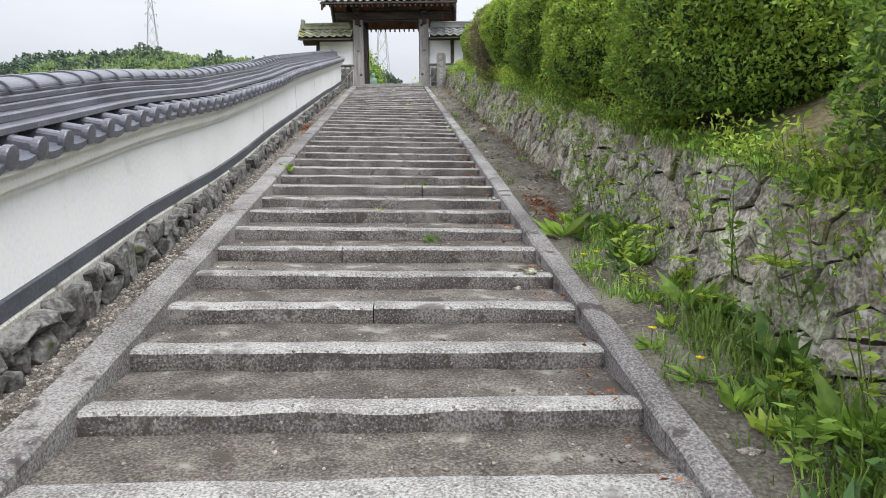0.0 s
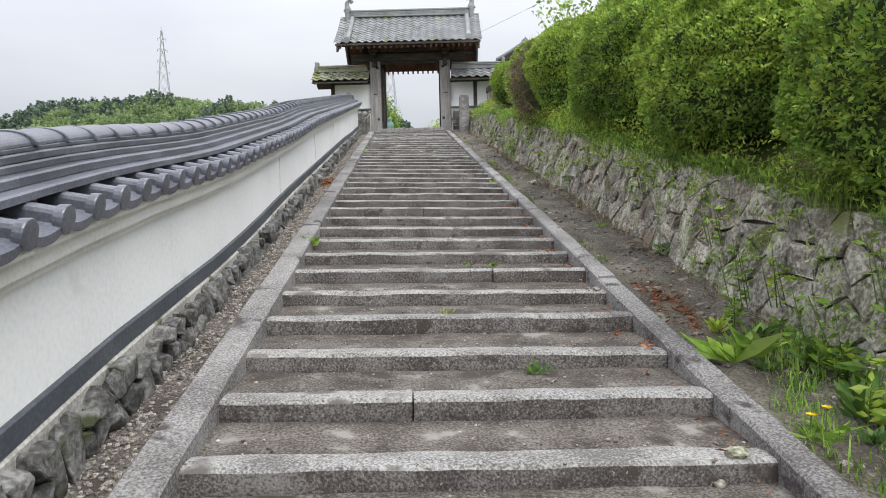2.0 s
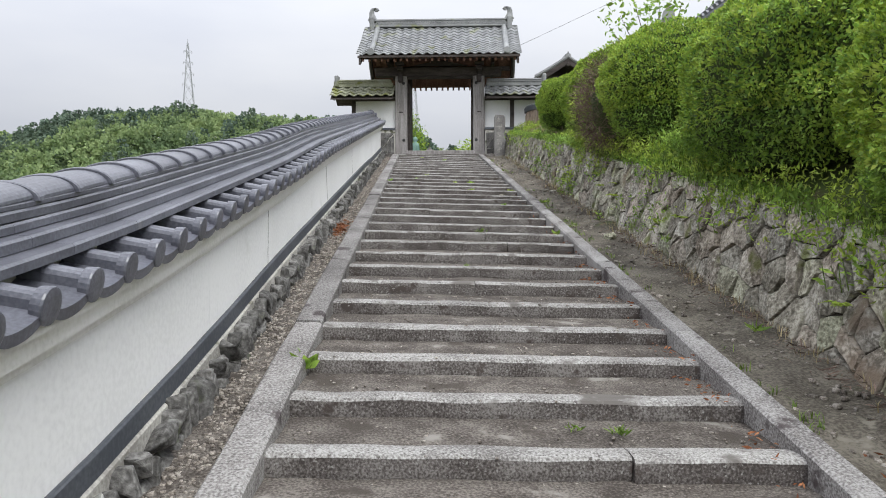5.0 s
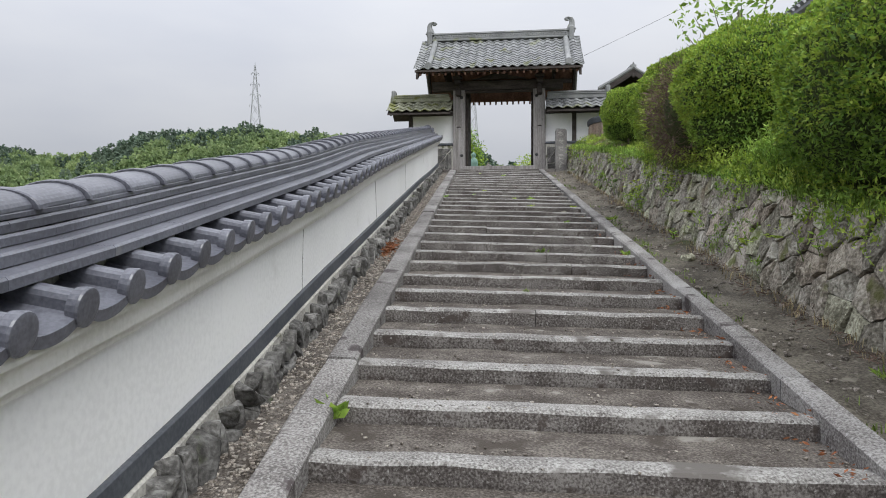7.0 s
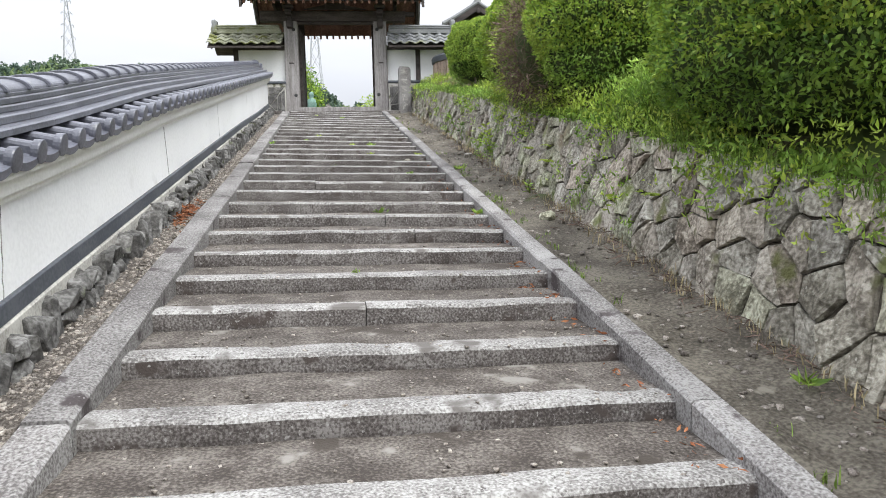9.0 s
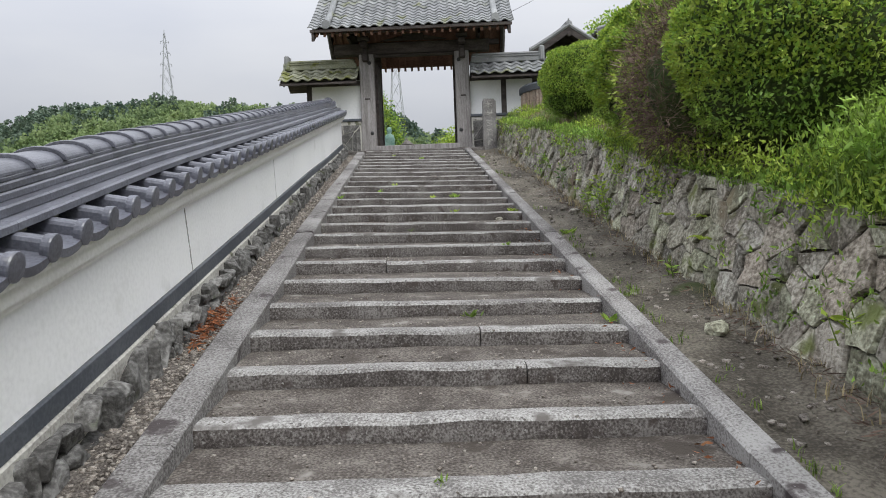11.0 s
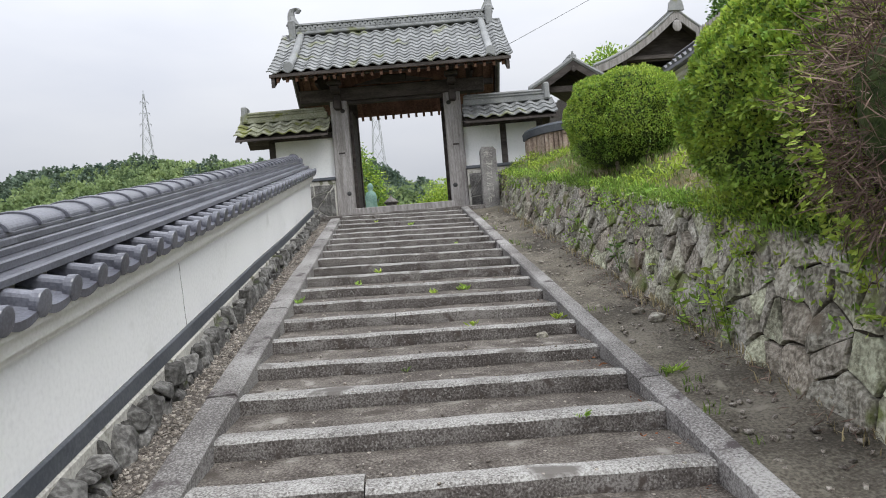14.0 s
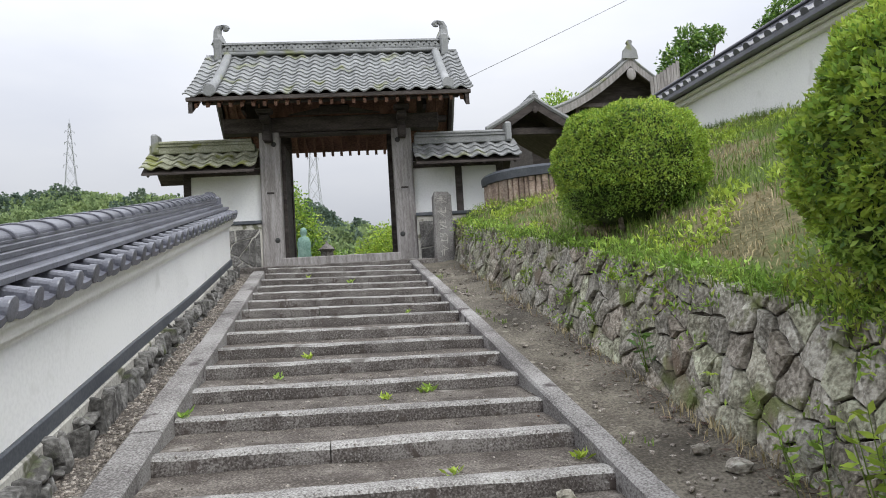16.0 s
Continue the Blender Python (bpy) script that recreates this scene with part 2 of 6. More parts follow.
# ---- building helpers ----
def mesh_of(name, bm, mat, smooth=False):
    me = bpy.data.meshes.new(name)
    bmesh.ops.recalc_face_normals(bm, faces=bm.faces[:])
    bm.to_mesh(me)
    bm.free()
    me.materials.append(mat)
    if smooth:
        me.polygons.foreach_set("use_smooth", [True] * len(me.polygons))
    return me


def part(name, bm, mat, parent, label="", smooth=False):
    ob = new(name, mesh_of(name, bm, mat, smooth))
    ob.parent = parent
    return tagged(ob, label)


def piece(name, me, parent, m):
    """One more object on a shared mesh, under its thing."""
    ob = new(name, me)
    ob.parent = parent
    ob.matrix_basis = m
    return ob


def thing(name, label, category, m=None, group="", kind=""):
    ob = new(name)
    ob.empty_display_size = 0.1
    if m is not None:
        ob.matrix_world = m
    return tagged(ob, label, category, group, kind)


def cuboid(bm, x0, x1, y0, y1, z0, z1, m=None, bev=0.0):
    t = Matrix.LocRotScale(((x0 + x1) / 2, (y0 + y1) / 2, (z0 + z1) / 2), None, (x1 - x0, y1 - y0, z1 - z0))
    made = bmesh.ops.create_cube(bm, size=1, matrix=(m @ t) if m is not None else t)
    if bev:
        es = {e for v in made["verts"] for e in v.link_edges}
        bmesh.ops.bevel(bm, geom=list(es), offset=bev, segments=1, affect="EDGES")


def sweep(bm, rings, closed=True, caps=True):
    """Skin over rings of points, each with the same count."""
    vs = [[bm.verts.new(p) for p in r] for r in rings]
    k = len(rings[0])
    for a, b in zip(vs, vs[1:]):
        for i in range(k if closed else k - 1):
            bm.faces.new((a[i], a[(i + 1) % k], b[(i + 1) % k], b[i]))
    if caps:
        bm.faces.new(vs[0][::-1])
        bm.faces.new(vs[-1])


def rod(bm, a, b, r0, r1=None, sides=6):
    a, b = Vector(a), Vector(b)
    r1 = r0 if r1 is None else r1
    q = (b - a).to_track_quat("Z", "Y")
    rings = [[p + q @ Vector((r * math.cos(2 * math.pi * i / sides), r * math.sin(2 * math.pi * i / sides), 0)) for i in range(sides)]
             for p, r in ((a, r0), (b, r1))]
    sweep(bm, rings)


def np_mesh(name, verts, quads, mat):
    """A mesh from arrays of corners and four-cornered faces."""
    me = bpy.data.meshes.new(name)
    n, k = len(verts), len(quads)
    me.vertices.add(n)
    me.vertices.foreach_set("co", np.ascontiguousarray(verts, dtype=np.float32).ravel())
    me.loops.add(k * 4)
    me.loops.foreach_set("vertex_index", np.ascontiguousarray(quads, dtype=np.int32).ravel())
    me.polygons.add(k)
    me.polygons.foreach_set("loop_start", np.arange(0, 4 * k, 4, dtype=np.int32))
    me.update()
    me.validate()
    me.materials.append(mat)
    return me


def unit(v):
    return v / np.maximum(1e-9, np.linalg.norm(v, axis=1, keepdims=True))


def leaf_mesh(name, pos, axis, length, width, rng, mat, curl=0.25, face=None):
    """Leaves: folded four-cornered blades at pos that grow along axis."""
    n = len(pos)
    side = unit(np.cross(axis, rng.normal(size=(n, 3)) * (1.0 if face is None else 0.45) + (0 if face is None else face)))
    up = np.cross(side, axis)
    L, W = length[:, None], width[:, None]
    v = np.empty((n, 4, 3))
    v[:, 0] = pos
    v[:, 1] = pos + axis * L * 0.5 + side * W * 0.5 + up * L * curl * 0.5
    v[:, 2] = pos + axis * L
    v[:, 3] = pos + axis * L * 0.5 - side * W * 0.5 + up * L * curl * 0.5
    return np_mesh(name, v.reshape(-1, 3), np.arange(4 * n).reshape(-1, 4), mat)


def blade_mesh(name, pos, height, lean, width, rng, mat):
    """Grass: two bent four-cornered pieces a blade."""
    n = len(pos)
    a = rng.uniform(0, 2 * math.pi, n)
    d = np.stack([np.cos(a), np.sin(a), np.zeros(n)], 1)
    s = np.stack([-np.sin(a), np.cos(a), np.zeros(n)], 1) * width[:, None]
    h, z = height[:, None], np.array([0, 0, 1.0])
    mid = pos + z * h * 0.55 + d * h * lean[:, None] * 0.3
    tip = pos + z * h * (1 - 0.35 * lean[:, None]) + d * h * lean[:, None]
    v = np.stack([pos - s, pos + s, mid + s * 0.8, mid - s * 0.8, tip + s * 0.12, tip - s * 0.12], 1)
    i = np.arange(n)[:, None] * 6
    q = np.concatenate([i + [0, 1, 2, 3], i + [3, 2, 4, 5]])
    return np_mesh(name, v.reshape(-1, 3), q, mat)


# ---- the lie of the land ----
RISE, GO = 0.1739, 0.5348      # slope of the stairs and going of a step


def nose(y):
    """Height of the line of the step noses."""
    return RISE * y - 0.005


LEAN = 0.026                                 # the flight falls a little towards the stone wall


def fall(x):
    return -LEAN * (x - 1.08)


def clampy(y):
    return max(-5.505, min(21.078, y))


def smooth01(t):
    t = max(0.0, min(1.0, t))
    return t * t * (3 - 2 * t)


TOP_Z = 3.70                                 # the landing before the gate


def land(x, y):
    """Height of the open ground."""
    base = nose(clampy(y))
    far = -7.0
    if x < -0.7:
        d = smooth01((-0.7 - x) / 25)
        near = base - 0.5
        z = near + (far - near) * d
    elif x < 3.15:
        z = base - 0.32
    else:
        crown = min(5.62, 5.40 + 0.108 * (y - 19.505), base + 3.6)
        rise = crown - (base + 0.68)
        z = base + 0.68 + rise * max(0.0, min(1.0, (x - 3.15) / 3.85)) ** 0.95 + 0.05 * noise.noise(Vector((x * 1.3, y * 1.3, 0)))
    if y > 21.235 and x < 3.2:
        z = max(z, TOP_Z - 0.15) if x > -1.5 else z
    r = math.hypot(x - 1, y - 9.438)
    if r > 60:
        z += (far - z) * smooth01((r - 60) / 90)
    return z


# ---- ground ----
def build_ground():
    xs = [-2500, -900, -400, -200, -120, -80, -50, -30, -18, -10, -5, -2.5, -1.2, -0.75, -0.69, 0.5, 1.7, 3.14, 3.155] + \
         [3.3 + 0.3 * i for i in range(15)] + [8.5, 10, 14, 20, 30, 50, 80, 120, 200, 400, 900, 2500]
    ys = [-2500, -900, -400, -150, -80, -50, -30, -18, -12] + [-8 + 0.6 * i for i in range(62)] + [32, 36, 40, 45, 50, 60, 75, 95, 130, 200, 400, 900, 2500]
    bm = bmesh.new()
    g = [[bm.verts.new((x, y, land(x, y))) for x in xs] for y in ys]
    for a, b in zip(g, g[1:]):
        for i in range(len(xs) - 1):
            bm.faces.new((a[i], a[i + 1], b[i + 1], b[i]))
    ob = part("ground", bm, BANK, None, "grassy earth sloping up beside the stairs", smooth=True)
    tagged(ob, category="ground", kind="structure")


build_ground()


# ---- stairs ----
FIRST, LAST = -7, 39


def stone_bar(x0, x1, seed, depth=0.145, height=0.15):
    """A hewn nosing stone: a bar with a worn upper edge, its front at y = 0 and its top at z = 0."""
    rng = random.Random(seed)
    bm = bmesh.new()
    n = 26
    rings = []
    for i in range(n + 1):
        x = x0 + (x1 - x0) * i / n
        w = [noise.noise(Vector((x * 3.1, seed * 7.3, k * 5.1))) for k in range(4)]
        f = 0.012 * w[0]
        t = 0.007 * w[1]
        e = 0.016 + 0.010 * w[2]
        rings.append([(x, f + 0.004, -height), (x, f - 0.003, -height * 0.5), (x, f, t - e), (x, f + e * 0.9, t - 0.002),
                      (x, depth * 0.5 + f, t + 0.003), (x, depth + 0.02 * w[3], t - 0.004), (x, depth + 0.02 * w[3], -height)])
    sweep(bm, rings)
    return bm


def tread_sheet(x0, x1, y0, y1, z0, z1, seed):
    bm = bmesh.new()
    nx, ny = 22, 6
    g = []
    for j in range(ny + 1):
        row = []
        for i in range(nx + 1):
            x, y = x0 + (x1 - x0) * i / nx, y0 + (y1 - y0) * j / ny
            z = z0 + (z1 - z0) * j / ny + (fall(x) if seed < 60 else 0) + 0.012 * noise.noise(Vector((x * 2.3, y * 4 + seed * 3, seed))) + 0.006 * noise.noise(Vector((x * 9, y * 9, seed)))
            row.append(bm.verts.new((x, y, z)))
        g.append(row)
    for a, b in zip(g, g[1:]):
        for i in range(nx):
            bm.faces.new((a[i], a[i + 1], b[i + 1], b[i]))
    return bm


def build_stairs():
    top = thing("stairs", "long flight of low worn granite steps between kerbs", "stairs", kind="structure")
    for n in range(FIRST, LAST + 1):
        y, z = n * GO, nose(n * GO)
        rng = random.Random(n + 50)
        tilt = math.atan(LEAN) + rng.uniform(-0.004, 0.004)
        cuts = [-0.02, 2.175] if rng.random() < 0.62 else [-0.02, rng.uniform(0.7, 1.5), 2.175]
        for a, b in zip(cuts, cuts[1:]):
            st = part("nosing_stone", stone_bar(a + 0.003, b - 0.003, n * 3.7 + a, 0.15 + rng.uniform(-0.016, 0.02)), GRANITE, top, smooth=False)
            st.data.materials.append(WORN_LIT)
            # upward faces take the paler tone: wear plus painted-in skylight
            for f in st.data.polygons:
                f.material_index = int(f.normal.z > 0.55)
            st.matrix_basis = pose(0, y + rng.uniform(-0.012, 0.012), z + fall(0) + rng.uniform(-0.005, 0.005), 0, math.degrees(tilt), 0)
        last = n == LAST
        part("tread", tread_sheet(-0.03, 2.2, y + 0.11, y + (GO if not last else 0.46) + 0.03, z - 0.012, z + (0.0 if not last else 0.0), n), TREAD, top, smooth=True)


build_stairs()


def build_kerb(x0, x1, joints, inner, name_label):
    top = thing("stair_kerb", name_label, "kerb", group="kerbs beside the stairs", kind="structure")
    for k, (a, b) in enumerate(zip(joints, joints[1:])):
        bm = bmesh.new()
        n = max(2, int((b - a) / 0.2))
        rings = []
        jog = 0.012 * noise.noise(Vector((k * 3.3, x0 * 5, 0.5)))
        for i in range(n + 1):
            y = a + 0.004 + (b - a - 0.008) * i / n
            w = [noise.noise(Vector((y * 1.7, x0 * 9, q * 3.7))) for q in range(5)]
            z = nose(y) + fall(x0) + 0.034 + jog
            o = 0.008
            e = 0.014
            rings.append([(x0 + o * w[0], y, z - 0.30), (x0 + o * w[0], y, z - e + 0.005 * w[4]), (x0 + o * w[0] + e, y, z + 0.005 * w[1]),
                          (x1 + o * w[2] - e, y, z + 0.005 * w[3]), (x1 + o * w[2], y, z - e), (x1 + o * w[2], y, z - 0.30)])
        sweep(bm, rings)
        part("kerb_stone", bm, KERB, top)


build_kerb(-0.185, -0.015, [-4.09, -2.045, 0.079, 2.359, 4.404, 6.371, 8.337, 10.224, 12.269, 14.157, 16.123, 18.09, 20.37], 1, "long grey granite kerb along the gravel strip")
build_kerb(2.16, 2.295, [-4.09, -1.888, 0.315, 2.517, 4.483, 6.292, 8.18, 10.146, 12.112, 13.842, 15.887, 18.011, 19.662, 21.393], -1, "long mottled granite kerb along the earth path")


def build_landing():
    top = thing("landing", "level earthen landing with a stone edge before the gate", "landing", kind="structure")
    edge = part("edge_stone", stone_bar(-1.0, 2.62, 5.5, 0.30, 0.40), GRANITE, top, "long granite edge stone")
    edge.matrix_basis = pose(0, 21.196, TOP_Z)
    part("tread", tread_sheet(-1.3, 3.1, 21.314, 26.741, TOP_Z - 0.02, TOP_Z, 77), TREAD, top, smooth=True)


build_landing()


def strip_sheet(x0, x1, y0, y1, f, nx, ny, amp, seed):
    bm = bmesh.new()
    g = []
    for j in range(ny + 1):
        row = []
        for i in range(nx + 1):
            x, y = x0 + (x1 - x0) * i / nx, y0 + (y1 - y0) * j / ny
            row.append(bm.verts.new((x, y, f(x, y) + amp * noise.noise(Vector((x * 3, y * 3, seed))) + amp * 0.5 * noise.noise(Vector((x * 11, y * 11, seed))))))
        g.append(row)
    for a, b in zip(g, g[1:]):
        for i in range(nx):
            bm.faces.new((a[i], a[i + 1], b[i + 1], b[i]))
    return bm


def gravel_z(x, y):
    return nose(y) - 0.03 + (0.04 * (x + 0.35) if x < -0.35 else 0)


def path_z(x, y):
    return nose(min(y, 21.235)) - 0.07 + 0.045 * smooth01((x - 2.6) / 0.35)


tagged(part("gravel_strip", strip_sheet(-0.56, -0.17, -4.719, 20.842, gravel_z, 6, 200, 0.012, 3), TREAD, None, "strip of coarse gravel between kerb and wall foot", smooth=True), category="gravel", kind="structure")
tagged(part("earth_path", strip_sheet(2.30, 3.0, -4.719, 21.707, path_z, 14, 300, 0.034, 8), EARTH, None, "damp bare earth path along the stone wall foot", smooth=True), category="path", kind="structure")


def pebbles(name, count, x0, x1, y0, y1, f, smin, smax, mat, label, seed, category="gravel"):
    rng = np.random.default_rng(seed)
    # an eight-cornered lump
    cube = np.array([(a, b, c) for a in (-1, 1) for b in (-1, 1) for c in (-1, 1)], float) * 0.6
    quads = np.array([(0, 1, 3, 2), (4, 6, 7, 5), (0, 4, 5, 1), (2, 3, 7, 6), (0, 2, 6, 4), (1, 5, 7, 3)])
    xs, ys = rng.uniform(x0, x1, count), rng.uniform(y0, y1, count)
    zs = np.array([f(a, b) for a, b in zip(xs, ys)])
    s = rng.uniform(smin, smax, count)
    pts = cube[None] * (s[:, None, None] * rng.uniform(0.6, 1.4, (count, 1, 3))) + rng.normal(0, 0.16, (count, 8, 3)) * s[:, None, None]
    a = rng.uniform(0, 6.28, count)
    c, sn = np.cos(a)[:, None], np.sin(a)[:, None]
    px, py = pts[:, :, 0] * c - pts[:, :, 1] * sn, pts[:, :, 0] * sn + pts[:, :, 1] * c
    v = np.stack([px + xs[:, None], py + ys[:, None], pts[:, :, 2] * 0.7 + zs[:, None]], 2)
    q = quads[None] + np.arange(count)[:, None, None] * 8
    ob = new(name, np_mesh(name, v.reshape(-1, 3), q.reshape(-1, 4), mat))
    return tagged(ob, label, category, kind="stuff")


pebbles("gravel", 15000, -0.55, -0.2, -1.966, 20.449, gravel_z, 0.006, 0.017, GRAVEL, "loose brown and grey gravel beside the kerb", 4)


# ---- tiled boundary wall ----
WALL_X, WALL_END = -0.50, 20.528
W0 = -4.719
THETA = math.degrees(math.atan(RISE))


def dip(y):
    """How the wall foot departs from the slope of the stairs."""
    return 0.075 * smooth01((5.0 - y) / 2.6) + 0.032 * smooth01((y - 5.6) / 2) * (1 - smooth01((y - 15.0) / 3))


def lift(y):
    """The upper wall section stands a little higher."""
    return 0.05 * smooth01((y - 7.47) / 2.75) + 0.075 * smooth01((5.0 - y) / 2.6)


def ribbon(x0, x1, off0, off1, y0, y1, bev=0.0, use_lift=True, step=0.8):
    """A bar that follows the slope between two offsets above the nose line."""
    bm = bmesh.new()
    n = max(1, int((y1 - y0) / step))
    rings = []
    for i in range(n + 1):
        y = y0 + (y1 - y0) * i / n
        b = nose(y)
        u = lift(y) if use_lift else dip(y)
        rings.append([(x0, y, b + off0 + u), (x1, y, b + off0 + u), (x1, y, b + off1 + u - bev), (x1 - bev, y, b + off1 + u), (x0 + bev, y, b + off1 + u), (x0, y, b + off1 + u - bev)])
    sweep(bm, rings)
    return bm


def build_wall():
    top = thing("wall_west", "low white plastered wall roofed with dark tiles", "wall", kind="structure")
    cuts = [W0, -1.73, 0.708, 3.626, 5.726, 9.965, 12.899, WALL_END]
    for a, b in zip(cuts, cuts[1:]):
        part("plaster_panel", ribbon(-1.05, WALL_X, 0.20, 0.72, a + 0.0012, b - 0.0012, use_lift=False), PLASTER, top)
    for a, b in ((W0, 5.726), (5.726, 10.10), (10.10, WALL_END + 0.01)):
        part("moulding", ribbon(-1.12, WALL_X + 0.028, 0.652, 0.70, a + 0.003, b - 0.003, 0.01), CREAM, top, "cream plaster moulding under the eaves")
        part("moulding", ribbon(-1.14, WALL_X + 0.06, 0.692, 0.768, a + 0.002, b - 0.002, 0.01), CREAM, top, "cream plaster moulding under the eaves")
    for a, b in ((W0, 3.626), (3.626, 10.20), (10.20, WALL_END + 0.01)):
        part("base_strip", ribbon(-1.07, WALL_X + 0.022, 0.145, 0.232, a + 0.002, b - 0.002, 0.006, False), STRIP, top, "dark grey strip along the wall base")
    # settlement cracks: thin raised slivers, the shade inside the gap put into their grey
    for y0, y1, w in ((10.105, 10.20, 0.009), (13.017, 13.079, 0.003), (7.118, 7.079, 0.0025)):
        bm = bmesh.new()
        rings = []
        for i in range(25):
            s = i / 24
            y = y0 + (y1 - y0) * s + 0.010 * noise.noise(Vector((s * 7, y0, 0)))
            z = nose(y) + dip(y) + 0.652 + (0.222 - 0.652) * s
            h = w * (0.5 + 0.7 * abs(noise.noise(Vector((s * 11, y0, 4)))))
            rings.append([(WALL_X - 0.004, y - h, z), (WALL_X + 0.003, y - h, z), (WALL_X + 0.003, y + h, z), (WALL_X - 0.004, y + h, z)])
        sweep(bm, rings)
        part("crack", bm, CRACK, top, "grey crack through the plaster")
    part("footing", ribbon(-1.2, WALL_X + 0.03, -0.5, 0.143, W0, WALL_END + 0.02, 0.012, False), MORTAR, top, "grey mortar footing")
    # field stones bedded upright in the footing
    rng = random.Random(9)
    y = -2.045
    while y < WALL_END - 0.1:
        w = rng.uniform(0.07, 0.18)
        h0 = rng.uniform(0.085, 0.145)
        two = rng.random() < 0.62
        spans = [(-0.13, h0)] if not two else [(-0.12, 0.01 + rng.uniform(-0.015, 0.015)), (0.005, h0)]
        for lo, hi in spans:
            bm = bmesh.new()
            deep = rng.uniform(0.06, 0.10)
            lean = rng.uniform(-0.05, 0.05)
            for _ in range(15):
                d = Vector([rng.gauss(0, 1) for _ in range(3)]).normalized()
                d = Vector([math.copysign(abs(c) ** 0.55, c) for c in d]) * rng.uniform(0.82, 1.06)
                q = Vector((WALL_X + 0.045 + d.x * deep, y + w / 2 + d.y * w * 0.58 + d.z * lean, nose(y + w / 2 + d.y * w * 0.5) + dip(y) + (lo + hi) / 2 + d.z * (hi - lo) * 0.60))
                bm.verts.new(q)
            hull = bmesh.ops.convex_hull(bm, input=bm.verts)
            loose = [v for v in bm.verts if not v.link_faces]
            bmesh.ops.delete(bm, geom=loose, context="VERTS")
            bmesh.ops.bevel(bm, geom=bm.edges[:], offset=0.004, segments=1, affect="EDGES")
            part("field_stone", bm, BASESTONE, top)
        y += w * 1.02
    return top


WALL = build_wall()


def build_wall_roof(top):
    pitch = 0.253
    # cover tile: half round, with a disc at its foot, running down from the ridge courses
    L, r = 0.27, 0.033
    down = Vector((math.cos(radians(11)), 0, -math.sin(radians(11))))
    upv = Vector((math.sin(radians(11)), 0, math.cos(radians(11))))
    bm = bmesh.new()
    prof = [(-r, -0.035), (-r, 0.014), (-r * 0.8, 0.027), (-r * 0.4, 0.033), (r * 0.4, 0.033), (r * 0.8, 0.027), (r, 0.014), (r, -0.035)]
    sweep(bm, [[down * d + Vector((0, u, 0)) + upv * v for u, v in prof] for d in (-L, -0.03)])
    disc = [[down * d + Vector((0, rr * math.cos(a), 0)) + upv * (rr * math.sin(a) - 0.006) for a in [2 * math.pi * i / 20 for i in range(20)]]
            for d, rr in ((-0.035, 0.050), (-0.006, 0.055), (0.0, 0.053), (0.002, 0.047), (0.004, 0.030))]
    sweep(bm, disc)
    cover = mesh_of("cover_tile", bm, SLATE)
    # pan tile: a dished trough with a curved lip
    bm = bmesh.new()
    half = pitch / 2 - 0.012
    trough = [(half * s, 0.024 * (abs(s) ** 2.4) - 0.034) for s in [-1 + 2 * i / 10 for i in range(11)]]
    low = [(u, v - 0.02) for u, v in trough]
    sweep(bm, [[down * d + Vector((0, u, 0)) + upv * v for u, v in trough] + [down * d + Vector((0, u, 0)) + upv * v for u, v in low[::-1]] for d in (-L, -0.022)])
    lip = [(u, v - 0.036 + 0.008 * (u / half) ** 2) for u, v in trough]
    sweep(bm, [[down * d + Vector((0, u, 0)) + upv * v for u, v in trough] + [down * d + Vector((0, u, 0)) + upv * v for u, v in lip[::-1]] for d in (-0.022, -0.004)])
    pan = mesh_of("pan_tile", bm, SLATE)
    n = int((WALL_END - W0) / pitch)
    for i in range(n + 1):
        y = WALL_END - 0.117 - i * pitch
        z = nose(y) + lift(y)
        m = Matrix.Translation((-0.368, y, z + 0.848)) @ pose(0, 0, 0, THETA)
        piece("cover_tile", cover, top, m)
        if i < n:
            y2 = y - pitch / 2
            piece("pan_tile", pan, top, Matrix.Translation((-0.368, y2, nose(y2) + lift(y2) + 0.848)) @ pose(0, 0, 0, THETA))
    # body under the tiles, far slope, and the ridge courses
    part("roof_bed", ribbon(-1.1, -0.40, 0.765, 0.792, W0, WALL_END, 0.0), CREAM, top)
    part("mortar_bed", ribbon(-1.0, -0.585, 0.80, 0.910, W0, WALL_END, 0.0), MORTAR, top, "grey mortar between the tiles")
    for x0, x1, a, b in ((-1.04, -0.495, 0.912, 0.947), (-0.97, -0.575, 0.950, 0.988), (-0.905, -0.638, 0.991, 1.022), (-0.90, -0.645, 1.026, 1.058), (-0.89, -0.652, 1.061, 1.082)):
        cuts = [W0 + 0.49 * i for i in range(int((WALL_END - W0) / 0.49) + 1)] + [WALL_END + 0.02]
        shift = (a * 37) % 0.5
        for k, (p, q) in enumerate(zip(cuts, cuts[1:])):
            if q - p > 0.05:
                part("ridge_course", ribbon(x0, x1, a, b, p + (shift if k else 0) + 0.0015, min(q + shift, WALL_END + 0.02), 0.008, step=2), SLATE, top)
    # half-round ridge caps with a raised band at each joint
    bm = bmesh.new()
    Lc = 0.267
    ring = lambda yy, rr: [(rr * math.cos(math.pi * i / 16), yy, rr * 0.48 * math.sin(math.pi * i / 16)) for i in range(17)]
    sweep(bm, [ring(yy, rr) for yy, rr in ((-Lc / 2, 0.131), (-Lc / 2 + 0.006, 0.136), (-Lc / 2 + 0.03, 0.136), (-Lc / 2 + 0.036, 0.130), (-Lc / 2 + 0.037, 0.117), (Lc / 2, 0.115))])
